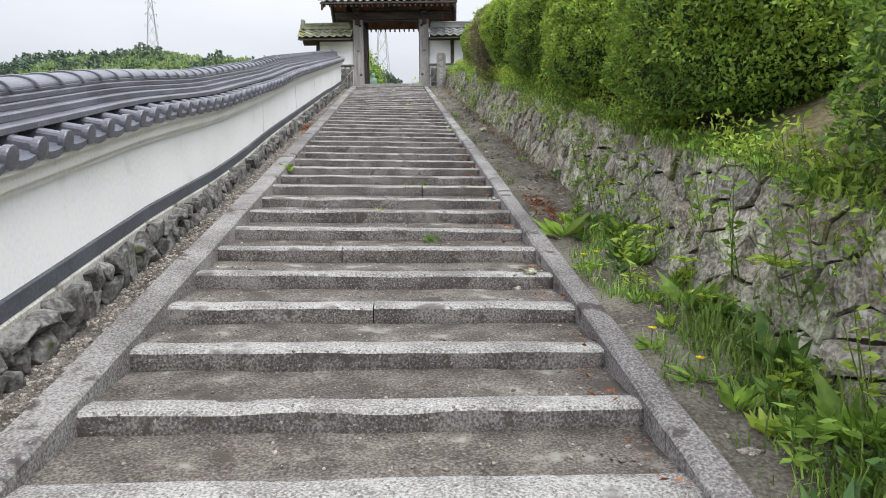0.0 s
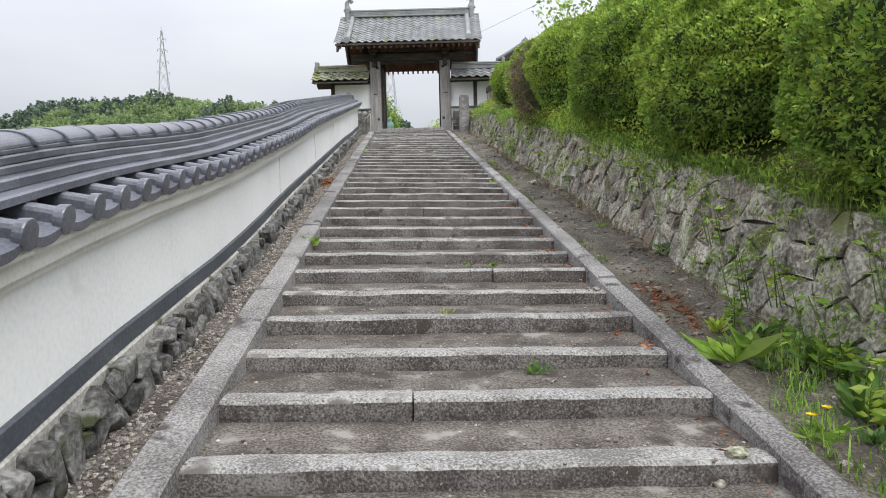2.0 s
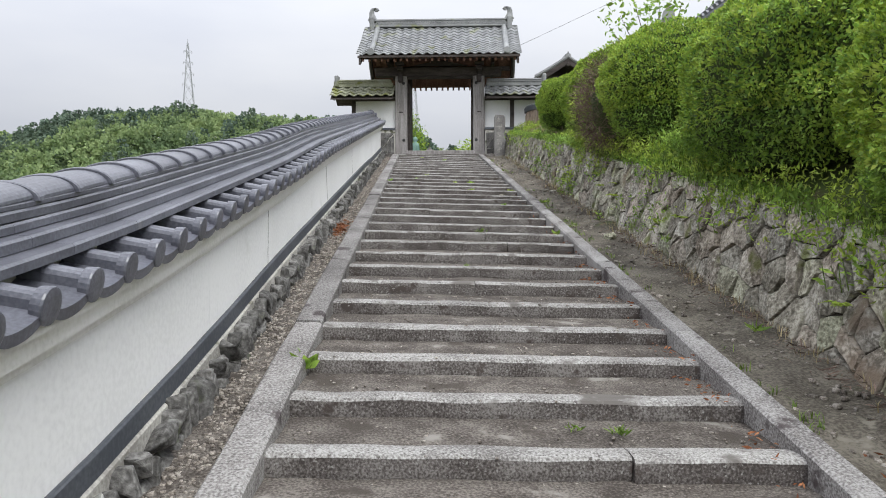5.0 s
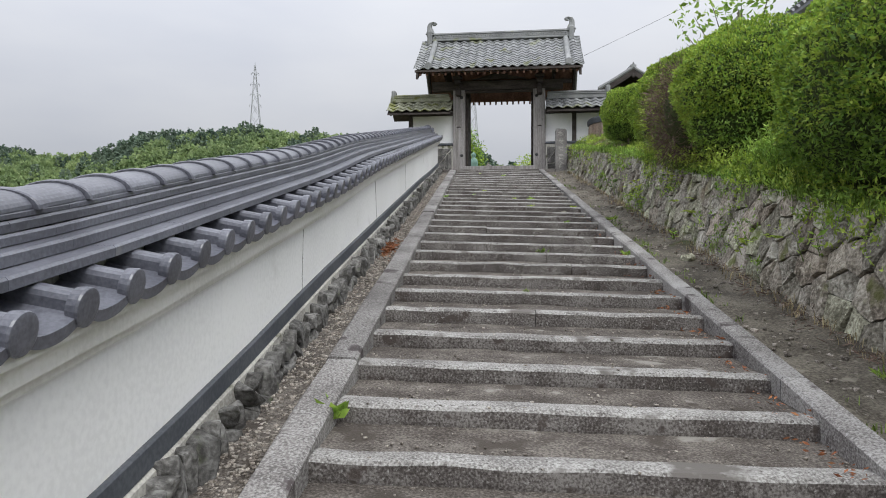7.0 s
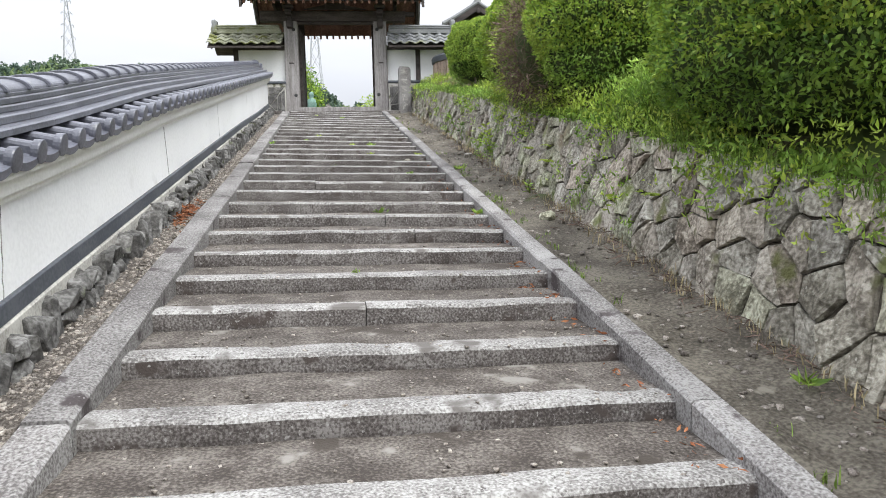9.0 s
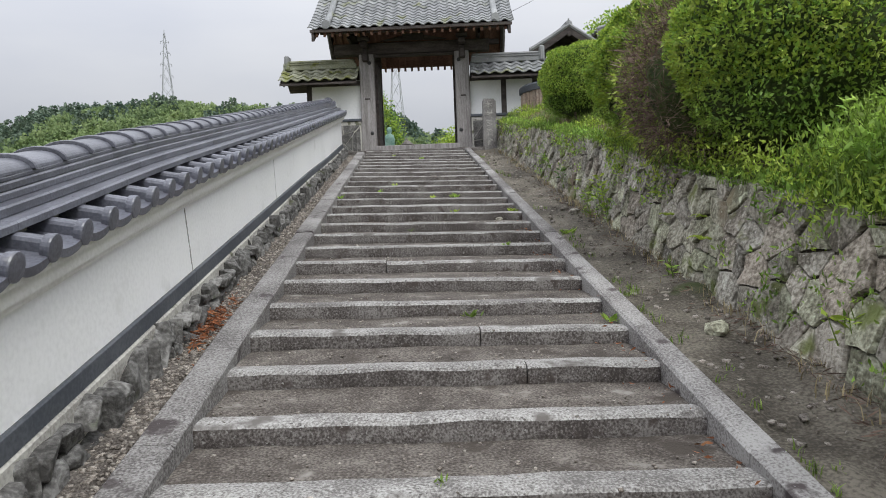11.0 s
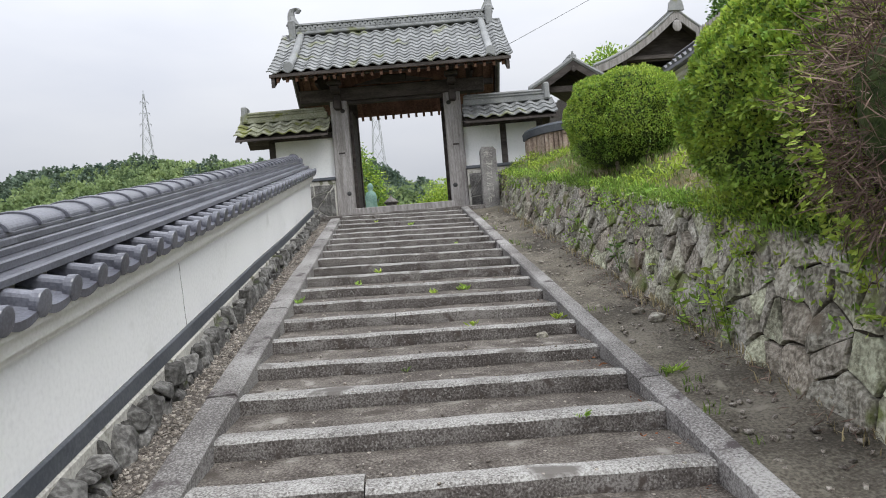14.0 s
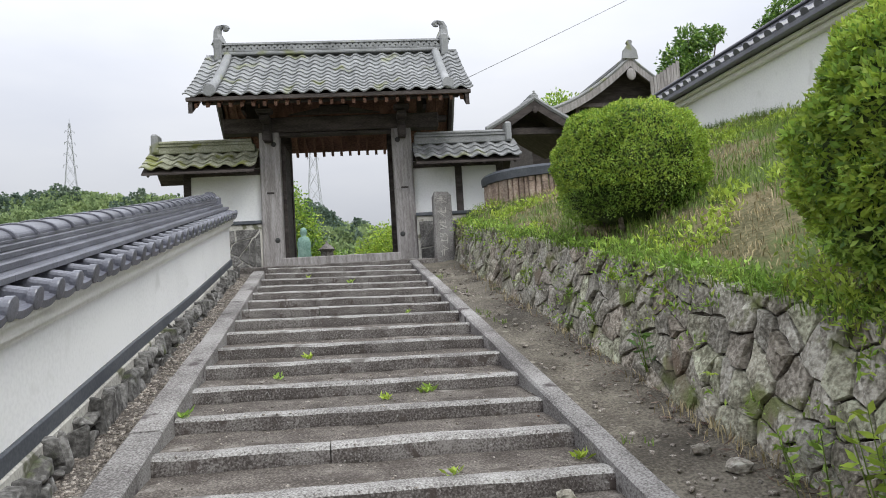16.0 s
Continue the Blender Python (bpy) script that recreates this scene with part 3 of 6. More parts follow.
    cap = mesh_of("ridge_cap", bm, SLATE, False)
    k = int((WALL_END - W0) / Lc)
    for i in range(k + 1):
        y = WALL_END - 0.232 - i * Lc
        piece("ridge_cap", cap, top, Matrix.Translation((-0.77, y, nose(y) + lift(y) + 1.08)) @ pose(0, 0, 0, THETA))
    # far slope of the little roof
    bm = bmesh.new()
    rings = []
    for i in range(41):
        y = W0 + (WALL_END - W0) * i / 40
        b = nose(y) + lift(y)
        rings.append([(-0.98, y, b + 0.93), (-1.2, y, b + 0.83), (-1.2, y, b + 0.79), (-0.98, y, b + 0.80)])
    sweep(bm, rings)
    part("far_slope", bm, SLATE, top)
    # end ornament
    bm = bmesh.new()
    y, z = WALL_END + 0.03, nose(WALL_END) + lift(30)
    cuboid(bm, -0.95, -0.6, y - 0.04, y + 0.03, z + 0.86, z + 1.10, bev=0.02)
    for sx in (-0.66, -0.88):
        bmesh.ops.create_cone(bm, cap_ends=True, segments=14, radius1=0.075, radius2=0.06, depth=0.1, matrix=pose(sx, y, z + 0.90, 90))
    bmesh.ops.create_cone(bm, cap_ends=True, segments=16, radius1=0.11, radius2=0.09, depth=0.1, matrix=pose(-0.77, y + 0.01, z + 1.08, 90))
    part("end_tile", bm, SLATE, top, "scrolled tile closing the ridge end")


build_wall_roof(WALL)


# ---- gate ----
GATE = thing("temple_gate", "weathered timber temple gate with a grey tiled roof", "gate", pose(1.12, 22.022, TOP_Z, 0, 0, -3.6) @ Matrix.Diagonal((1, 0.79, 1, 1)))


def pantile(w, l, thick=0.022, mat=None):
    """One wavy pantile, lower edge at y = 0, rising along +y."""
    bm = bmesh.new()
    k = 8
    prof = []
    for i in range(k + 1):
        s = i / k
        prof.append((w * (s - 0.5), 0.026 * math.sin(2 * math.pi * (s + 0.08)) + 0.004))
    rings = [[(u, yy, v + zz) for u, v in prof] + [(u, yy, v + zz - thick) for u, v in prof[::-1]] for yy, zz in ((0, 0.022), (l + 0.03, -0.004))]
    sweep(bm, rings)
    return mesh_of("roof_tile", bm, mat)


def roof_pt(s, y0, z0, y1, z1, sag):
    """A point on a slightly hollow slope, s from eave to ridge, with its steepness."""
    y, z = y0 + (y1 - y0) * s, z0 + (z1 - z0) * s - sag * 4 * s * (1 - s)
    dz = (z1 - z0) - sag * 4 * (1 - 2 * s)
    return y, z, math.degrees(math.atan2(dz, y1 - y0))


def tile_field(parent, x0, x1, y0, z0, y1, z1, cols, rows, sag, mat, name="roof_tile"):
    w = (x1 - x0) / cols
    slope_len = math.hypot(y1 - y0, z1 - z0)
    me = pantile(w * 1.02, slope_len / rows, mat=mat)
    for r in range(rows):
        y, z, a = roof_pt((r + 0.3) / rows, y0, z0, y1, z1, sag)
        y2, z2, _ = roof_pt(r / rows, y0, z0, y1, z1, sag)
        for c in range(cols):
            jit = 0.006 * noise.noise(Vector((c * 3.3, r * 5.7, x0)))
            piece(name, me, parent, pose(x0 + w * (c + 0.5), y2, z2 + jit, a, 0, 0))


def build_gate():
    g = GATE
    for sx in (-1.12, 1.12):
        bm = bmesh.new()
        sweep(bm, [[(sx * k + a * 0.172 * e, b * 0.15 * e, z) for a, b in ((-1, -0.86), (-0.86, -1), (0.86, -1), (1, -0.86), (1, 0.86), (0.86, 1), (-0.86, 1), (-1, 0.86))]
                   for k, e, z in ((1.005, 1.04, 0.0), (1.0, 1.0, 0.6), (0.99, 0.97, 2.3))])
        p = part("gate_post", bm, WOOD, g, "weathered grey timber post")
        for z, off in ((2.08, 0.055), (0.46, 0.06)):
            bm = bmesh.new()
            bmesh.ops.create_uvsphere(bm, u_segments=12, v_segments=6, radius=0.045, matrix=pose(sx - math.copysign(0.01, -sx) + (0.09 if sx < 0 else -0.09), -0.15, z) @ Matrix.Diagonal((1, 0.5, 1, 1)))
            part("iron_stud", bm, IRON, p, smooth=True)
        bm = bmesh.new()
        cuboid(bm, sx - 0.06, sx + 0.06, -0.16, -0.14, 1.24, 1.27)
        part("tie_end", bm, DARKWOOD, p)
        # back post
        bm = bmesh.new()
        cuboid(bm, sx - 0.1 + (0.12 if sx < 0 else -0.12), sx + 0.1 + (0.12 if sx < 0 else -0.12), 1.55, 1.75, 0, 2.5, bev=0.01)
        part("back_post", bm, DARKWOOD, g)
        # tie to the back post
        bm = bmesh.new()
        cuboid(bm, sx - 0.06, sx + 0.06, 0.12, 1.6, 2.02, 2.2)
        part("side_tie", bm, DARKWOOD, g)
        # bracket over the post
        bm = bmesh.new()
        cuboid(bm, sx - 0.08, sx + 0.08, -0.62, 0.2, 2.40, 2.50, bev=0.015)
        cuboid(bm, sx - 0.07, sx + 0.07, -0.42, 0.1, 2.10, 2.28, bev=0.02)
        cuboid(bm, sx - 0.13, sx + 0.13, -0.66, -0.42, 2.52, 2.60, bev=0.02)
        cuboid(bm, sx - 0.06, sx + 0.06, -0.60, -0.48, 2.60, 2.70)
        cuboid(bm, sx - 0.07, sx + 0.07, -0.34, -0.17, 2.22, 2.40, bev=0.03)
        part("bracket", bm, DARKWOOD, g)
        # swung door leaf, folded inwards
        bm = bmesh.new()
        xx = sx + (0.20 if sx < 0 else -0.20)
        if sx < 0:
            cuboid(bm, xx - 0.03, xx + 0.03, 0.16, 1.15, 0.10, 2.12, bev=0.006)
            part("door_leaf", bm, DARKWOOD, g, "dark timber door leaf standing open")
    bm = bmesh.new()
    cuboid(bm, -1.85, 1.76, -0.17, 0.17, 2.28, 2.53, bev=0.012)
    part("head_beam", bm, DARKWOOD, g, "heavy dark head beam")
    bm = bmesh.new()
    cuboid(bm, -0.96, 0.96, -0.10, 0.10, 2.225, 2.275, bev=0.008)
    part("lintel", bm, DARKWOOD, g)
    bm = bmesh.new()
    cuboid(bm, -2.1, 2.1, -0.60, -0.48, 2.70, 2.80, bev=0.01)
    part("eave_purlin", bm, DARKWOOD, g)
    bm = bmesh.new()
    cuboid(bm, -2.1, 2.1, 1.9, 2.05, 2.78, 2.90, bev=0.01)
    part("back_purlin", bm, DARKWOOD, g)
    bm = bmesh.new()
    cuboid(bm, -1.0, 1.0, -0.16, 0.14, 0.0, 0.16, bev=0.012)
    part("threshold", bm, WOOD, g, "worn grey threshold beam")
    bm = bmesh.new()
    for sgn in (-1, 1):
        rings = []
        for k in range(5):
            rings.append([(sgn * (0.25 + 0.13 * k), -0.19, 2.56 + 0.11 - 0.026 * k), (sgn * (0.25 + 0.13 * k), -0.19, 2.56), (sgn * (0.25 + 0.13 * k), -0.14, 2.56), (sgn * (0.25 + 0.13 * k), -0.14, 2.67 - 0.026 * k)])
        sweep(bm, rings)
    cuboid(bm, -0.25, 0.25, -0.19, -0.14, 2.56, 2.72, bev=0.02)
    part("frog_strut", bm, DARKWOOD, g, "carved strut above the beam")
    # main roof, front
    y0, z0, y1, z1 = -1.22, 2.70, 0.95, 3.91
    tile_field(g, -2.27, 2.27, y0, z0, y1, z1, 19, 11, 0.06, GATETILE)
    # boards below, back slope
    yb, zb = 2.75, 2.44
    for name, pts in (("roof_board", [roof_pt(i / 8, y0 + 0.04, z0 - 0.06, y1, z1 - 0.05, 0.06)[:2] for i in range(9)]),
                      ("roof_board", [roof_pt(i / 8, yb, zb - 0.02, y1, z1 - 0.05, 0.06)[:2] for i in range(9)])):
        bm = bmesh.new()
        sweep(bm, [[(-2.2, y, z), (2.2, y, z), (2.2, y, z - 0.03), (-2.2, y, z - 0.03)] for y, z in pts])
        part(name, bm, REDWOOD, g)
    bm = bmesh.new()
    rings = []
    for i in range(9):
        y, z, _ = roof_pt(i / 8, yb - 0.03, zb + 0.03, y1, z1, 0.06)
        rings.append([(-2.27, y, z + 0.03), (2.27, y, z + 0.03), (2.27, y, z), (-2.27, y, z)])
    sweep(bm, rings)
    part("back_slope", bm, GATETILE, g)
    bm = bmesh.new()
    cuboid(bm, -2.23, 2.23, y0 + 0.02, y0 + 0.07, z0 - 0.085, z0 - 0.02, bev=0.006)
    part("eave_board", bm, DARKWOOD, g)
    # rafters, front and back
    a = roof_pt(0.0, y0 + 0.10, z0 - 0.14, y1, z1 - 0.14, 0.06)
    b = roof_pt(1.0, y0 + 0.10, z0 - 0.14, y1, z1 - 0.14, 0.06)
    c = roof_pt(0.0, yb - 0.02, zb - 0.12, y1, z1 - 0.14, 0.06)
    for (p, q, mat) in ((a, b, REDWOOD), (c, b, REDWOOD)):
        d = Vector((0, q[0] - p[0], q[1] - p[1]))
        bm = bmesh.new()
        cuboid(bm, -0.026, 0.026, 0, d.length, -0.035, 0.035)
        me = mesh_of("rafter", bm, mat)
        for i in range(25):
            x = -2.09 + 4.18 * i / 24
            ang = math.degrees(math.atan2(d.z, abs(d.y)))
            m = pose(x, p[0], p[1], ang, 0, 0) if d.y > 0 else pose(x, p[0], p[1], 0, 0, 180) @ pose(0, 0, 0, ang, 0, 0)
            piece("rafter", me, g, m)
    # barge boards and gable infill
    for sx in (-2.17, 2.17):
        bm = bmesh.new()
        pts = [roof_pt(i / 8, y0 + 0.05, z0 - 0.05, y1, z1 - 0.05, 0.06)[:2] for i in range(9)] + [roof_pt(1 - i / 8, yb, zb - 0.05, y1, z1 - 0.05, 0.06)[:2] for i in range(1, 9)]
        sweep(bm, [[(sx - 0.03, y, z), (sx + 0.03, y, z), (sx + 0.03, y, z - 0.22), (sx - 0.03, y, z - 0.22)] for y, z in pts])
        part("barge_board", bm, DARKWOOD, g)
    for sx in (-1.5, 1.5):
        bm = bmesh.new()
        v = [bm.verts.new(p) for p in ((sx, -0.5, 2.6), (sx, 1.95, 2.5), (sx, 0.95, 3.6))]
        w = [bm.verts.new((p.co.x + 0.05, p.co.y, p.co.z)) for p in v]
        bm.faces.new(v); bm.faces.new(w[::-1])
        for i in range(3):
            bm.faces.new((v[i], v[(i + 1) % 3], w[(i + 1) % 3], w[i]))
        part("gable_panel", bm, DARKWOOD, g)
    # descending ridges near the gables
    for sx in (-1.87, 1.87):
        bm = bmesh.new()
        pts = [roof_pt(0.03 + 0.95 * i / 10, y0, z0, y1, z1, 0.06)[:2] for i in range(11)]
        sweep(bm, [[(sx + 0.075 * math.cos(t), y, z + 0.05 + 0.075 * math.sin(t)) for t in [math.pi * 2 * j / 10 for j in range(10)]] for y, z in pts])
        d = part("descending_ridge", bm, GATETILE, g, smooth=True)
        bm = bmesh.new()
        bmesh.ops.create_cone(bm, cap_ends=True, segments=16, radius1=0.10, radius2=0.095, depth=0.06, matrix=pose(sx, pts[0][0] - 0.02, pts[0][1] + 0.06, 90))
        part("ridge_disc", bm, GATETILE, d)
    # ridge: courses, openwork band and top
    zr = z1 - 0.02
    for hw, x_half, za, zb2 in ((0.17, 2.02, zr, zr + 0.055), (0.15, 2.0, zr + 0.057, zr + 0.085), (0.16, 2.02, zr + 0.18, zr + 0.205), (0.10, 2.0, zr + 0.205, zr + 0.245)):
        bm = bmesh.new()
        cuboid(bm, -x_half, x_half, y1 - hw, y1 + hw, za, zb2, bev=0.012)
        part("ridge_course", bm, GATETILE, g)
    bm = bmesh.new()
    cuboid(bm, -1.97, 1.97, y1 - 0.05, y1 + 0.05, zr + 0.085, zr + 0.18)
    part("ridge_core", bm, STRIP, g)
    bm = bmesh.new()
    bmesh.ops.create_cone(bm, cap_ends=True, segments=10, radius1=0.052, radius2=0.052, depth=0.05)
    for v in bm.verts:
        v.co = Vector((v.co.x, v.co.z, max(0, v.co.y)))
    arcm = mesh_of("ridge_arch_tile", bm, GATETILE)
    for i in range(38):
        piece("ridge_arch_tile", arcm, g, pose(-1.92 + 3.84 * i / 37, y1 - 0.12, zr + 0.086))
        if i < 37:
            piece("ridge_arch_tile", arcm, g, pose(-1.92 + 3.84 * (i + 0.5) / 37, y1 - 0.115, zr + 0.132))
    for sx in (-1, 1):
        bm = bmesh.new()
        x = sx * 2.035
        cuboid(bm, x - 0.07, x + 0.07, y1 - 0.22, y1 + 0.22, zr - 0.12, zr + 0.30, bev=0.025)
        cuboid(bm, x - 0.10, x + 0.10, y1 - 0.13, y1 + 0.13, zr + 0.14, zr + 0.24, bev=0.03)
        pts = [(x + 0.0 * sx, zr + 0.24, 0.16), (x + 0.0 * sx, zr + 0.34, 0.11), (x + 0.02 * sx, zr + 0.42, 0.085), (x + 0.015 * sx, zr + 0.50, 0.08), (x - 0.03 * sx, zr + 0.57, 0.085),
               (x - 0.10 * sx, zr + 0.585, 0.08), (x - 0.145 * sx, zr + 0.54, 0.07), (x - 0.12 * sx, zr + 0.49, 0.055)]
        sweep(bm, [[(px + rr * math.cos(t) * 0.9, y1 + rr * math.sin(t), pz) for t in [math.pi * 2 * j / 8 for j in range(8)]] for px, pz, rr in pts])
        part("ridge_ornament", bm, GATETILE, g, "curled tile finial on the ridge end")
    # wings
    for sgn in (-1, 1):
        mat = MOSSTILE if sgn < 0 else GATETILE
        xa, xb = (1.30, 3.10)
        X = lambda v: sgn * v
        lo, hi = sorted((X(xa), X(xb)))
        tile_field(g, lo, hi, -0.62, 1.67, 0.04, 2.02, 7, 3, 0.02, mat, "wing_roof_tile")
        bm = bmesh.new()
        cuboid(bm, lo + 0.03, hi - 0.06, -0.06, 0.16, 2.0, 2.12, bev=0.01)
        cuboid(bm, lo + 0.04, hi - 0.10, -0.08, 0.18, 2.12, 2.15)
        cuboid(bm, lo + 0.04, hi - 0.10, -0.04, 0.14, 2.15, 2.22, bev=0.03)
        part("wing_ridge", bm, mat, g)
        bm = bmesh.new()
        xe = X(xb - 0.12)
        cuboid(bm, xe - 0.06, xe + 0.06, -0.10, 0.2, 2.0, 2.34, bev=0.03)
        part("wing_finial", bm, GATETILE, g)
        bm = bmesh.new()
        for yy, zz in ((-0.6, 1.60), (0.72, 1.60)):
            rings = [[(lo + 0.02, y, z), (hi - 0.02, y, z), (hi - 0.02, y, z - 0.03), (lo + 0.02, y, z - 0.03)] for y, z in ((yy, zz), (0.05, 2.0))]
            sweep(bm, rings)
        part("wing_board", bm, DARKWOOD, g)
        bm = bmesh.new()
        sweep(bm, [[(lo, y, z + 0.05), (hi, y, z + 0.05), (hi, y, z), (lo, y, z)] for y, z in ((0.74, 1.62), (0.08, 2.01))])
        part("wing_back_slope", bm, mat, g)
        for k in range(7):
            bm = bmesh.new()
            x = lo + 0.12 + (hi - lo - 0.24) * k / 6
            rod(bm, (x, -0.58, 1.56), (x, 0.05, 1.93), 0.025, sides=4)
            part("wing_rafter", bm, DARKWOOD, g)
        wl, wr = sorted((X(1.27), X(2.78)))
        if sgn < 0:
            wl = -2.46
        bm = bmesh.new()
        cuboid(bm, wl, wr, 0.03, 0.15, 0.72, 1.72)
        part("wing_plaster", bm, PLASTER, g, "white plastered wing wall")
        for x in ((-2.50,) if sgn < 0 else (2.07, 2.80)):
            bm = bmesh.new()
            cuboid(bm, x - 0.06, x + 0.06, 0.0, 0.18, 0.3, 1.75, bev=0.008)
            part("wing_post", bm, DARKWOOD, g)
        bm = bmesh.new()
        cuboid(bm, wl - 0.05, wr, -0.02, 0.2, 1.60, 1.70)
        part("wing_plate", bm, DARKWOOD, g)
        bm = bmesh.new()
        b0, b1 = sorted((X(1.29), X(2.6)))
        cuboid(bm, b0, b1, -0.24, 0.3, -0.35, 0.74, bev=0.01)
        base = part("wing_base", bm, MORTAR, g, "mortared stone base of the wing wall")
        bm = bmesh.new()
        cuboid(bm, b0 - 0.01, b1 + 0.01, -0.27, 0.33, 0.742, 0.80, bev=0.008)
        part("wing_base_cap", bm, STRIP, g, "dark slate capping")


build_gate()


# ---- retaining wall of field stones ----
def clip_poly(poly, px, py, nx, ny):
    """Keep the side of the polygon where (p - P) . n <= 0."""
    out = []
    for i, a in enumerate(poly):
        b = poly[(i + 1) % len(poly)]
        da, db = (a[0] - px) * nx + (a[1] - py) * ny, (b[0] - px) * nx + (b[1] - py) * ny
        if da <= 0:
            out.append(a)
        if (da <= 0) != (db <= 0):
            t = da / (da - db)
            out.append((a[0] + t * (b[0] - a[0]), a[1] + t * (b[1] - a[1])))
    return out


def wall_height(y):
    return 0.78 + 0.05 * noise.noise(Vector((y * 0.5, 3, 0))) - 0.12 * smooth01((y - 14.157) / 6.3)


def face_pt(u, v, out):
    """A point of the battered wall face: u along, v up from the foot, out from the face."""
    return Vector((2.90 + 0.22 * v - out, u, nose(min(u, 21.235)) - 0.06 + v))


def build_stone_wall():
    top = thing("wall_east", "mortarless retaining wall of irregular lichened stones", "wall", kind="structure")
    rng = random.Random(21)
    pts = []
    y = -1.258
    while y < 21.393:
        small = y > 11.797
        w = rng.uniform(0.157, 0.275) if not small else rng.uniform(0.134, 0.22)
        v = 0.0
        k = 0
        while v < 0.80:
            h = rng.uniform(0.09, 0.30) if not small else rng.uniform(0.08, 0.24)
            pts.append((y + rng.uniform(-0.134, 0.134) + (0.08 if k % 2 else -0.047), v + h * 0.5 + rng.uniform(-0.03, 0.03), 1.0))
            v += h
            k += 1
        y += w
    rest = bmesh.new()
    count = 0
    for i, (u, v, _) in enumerate(pts):
        lim = wall_height(u)
        poly = [(u - 0.5, -0.05), (u + 0.5, -0.05), (u + 0.5, lim), (u - 0.5, lim)]
        for j, (u2, v2, _) in enumerate(pts):
            if j != i and abs(u2 - u) < 1.0:
                d = math.hypot(u2 - u, v2 - v)
                poly = clip_poly(poly, (u + u2) / 2, (v + v2) / 2, (u2 - u) / d, (v2 - v) / d)
                if len(poly) < 3:
                    break
        if len(poly) < 3:
            continue
        cu, cv = sum(p[0] for p in poly) / len(poly), sum(p[1] for p in poly) / len(poly)
        size = max(math.hypot(p[0] - cu, p[1] - cv) for p in poly)
        if size < 0.06:
            continue
        # cut the long edges so that the outline is not straight
        fine = []
        for a, b in zip(poly, poly[1:] + poly[:1]):
            fine.append(a)
            if math.hypot(a[0] - b[0], a[1] - b[1]) > 0.10:
                fine.append(((a[0] + b[0]) / 2 + rng.uniform(-0.012, 0.012), (a[1] + b[1]) / 2 + rng.uniform(-0.012, 0.012)))
        bulge = rng.uniform(0.004, 0.026)
        ta, tb = rng.uniform(-0.16, 0.16), rng.uniform(-0.16, 0.16)
        single = -0.157 < u < 15.573 and count < 310
        count += single
        bm = bmesh.new() if single else rest
        rings = []
        for shrink, out, tilt in ((1.0, -0.10, 0), (0.99, 0.0, 0.5), (0.945, bulge * 0.9, 1), (0.55, bulge * 1.05, 1)):
            ring = []
            for p in fine:
                du, dv = p[0] - cu, p[1] - cv
                L = max(0.001, math.hypot(du, dv))
                kk = max(0.3, shrink - (0.007 / L if shrink > 0.9 else 0.004 / L))
                nz = noise.noise(Vector((p[0] * 8, p[1] * 8, shrink * 9)))
                ring.append(face_pt(cu + du * kk, cv + dv * kk, out + tilt * (ta * du + tb * dv) + 0.014 * nz))
            rings.append(ring)
        vs = [[bm.verts.new(p) for p in r] for r in rings]
        n = len(fine)
        for a, b in zip(vs, vs[1:]):
            for q in range(n):
                bm.faces.new((a[q], a[(q + 1) % n], b[(q + 1) % n], b[q]))
        mid = bm.verts.new(face_pt(cu, cv, bulge * 1.1 + rng.uniform(-0.012, 0.012)))
        for q in range(n):
            bm.faces.new((vs[-1][q], vs[-1][(q + 1) % n], mid))
        if single:
            part("wall_stone", bm, WALLSTONE, top)
    tagged(part("wall_stones_beyond", rest, WALLSTONE, top, "further stones of the wall"), kind="stuff")
    bm = bmesh.new()
    rings = []
    for i in range(61):
        u = -4.719 + 26.348 * i / 60
        h = wall_height(u) - 0.02
        rings.append([face_pt(u, -0.3, -0.02), face_pt(u, h, -0.02), face_pt(u, h, -0.3), face_pt(u, -0.3, -0.4)])
    sweep(bm, rings)
    part("joint_fill", bm, SOIL, top, "dark soil in the joints")


build_stone_wall()


# ---- clipped shrubs ----
def foliage(rng, n, centre, radii, low, rough=0.10):
    """Points and normals over the upper part of a lumpy ellipsoid; low: how far down it goes, -1 to 1."""
    z = rng.uniform(low, 1, n)
    a = rng.uniform(0, 2 * math.pi, n)
    s = np.sqrt(1 - z * z)
    d = np.stack([s * np.cos(a), s * np.sin(a), z], 1)
    sq = np.sign(d) * np.abs(d) ** 0.88                       # clipped shrubs are a little boxy
    k = np.array([1 + rough * noise.noise(Vector(v) * 2.6 + Vector(centre)) + 0.075 * noise.noise(Vector(v) * 8 + Vector(centre)) for v in d])
    p = np.asarray(centre) + sq * k[:, None] * np.asarray(radii)
    return p, unit(d / np.asarray(radii))


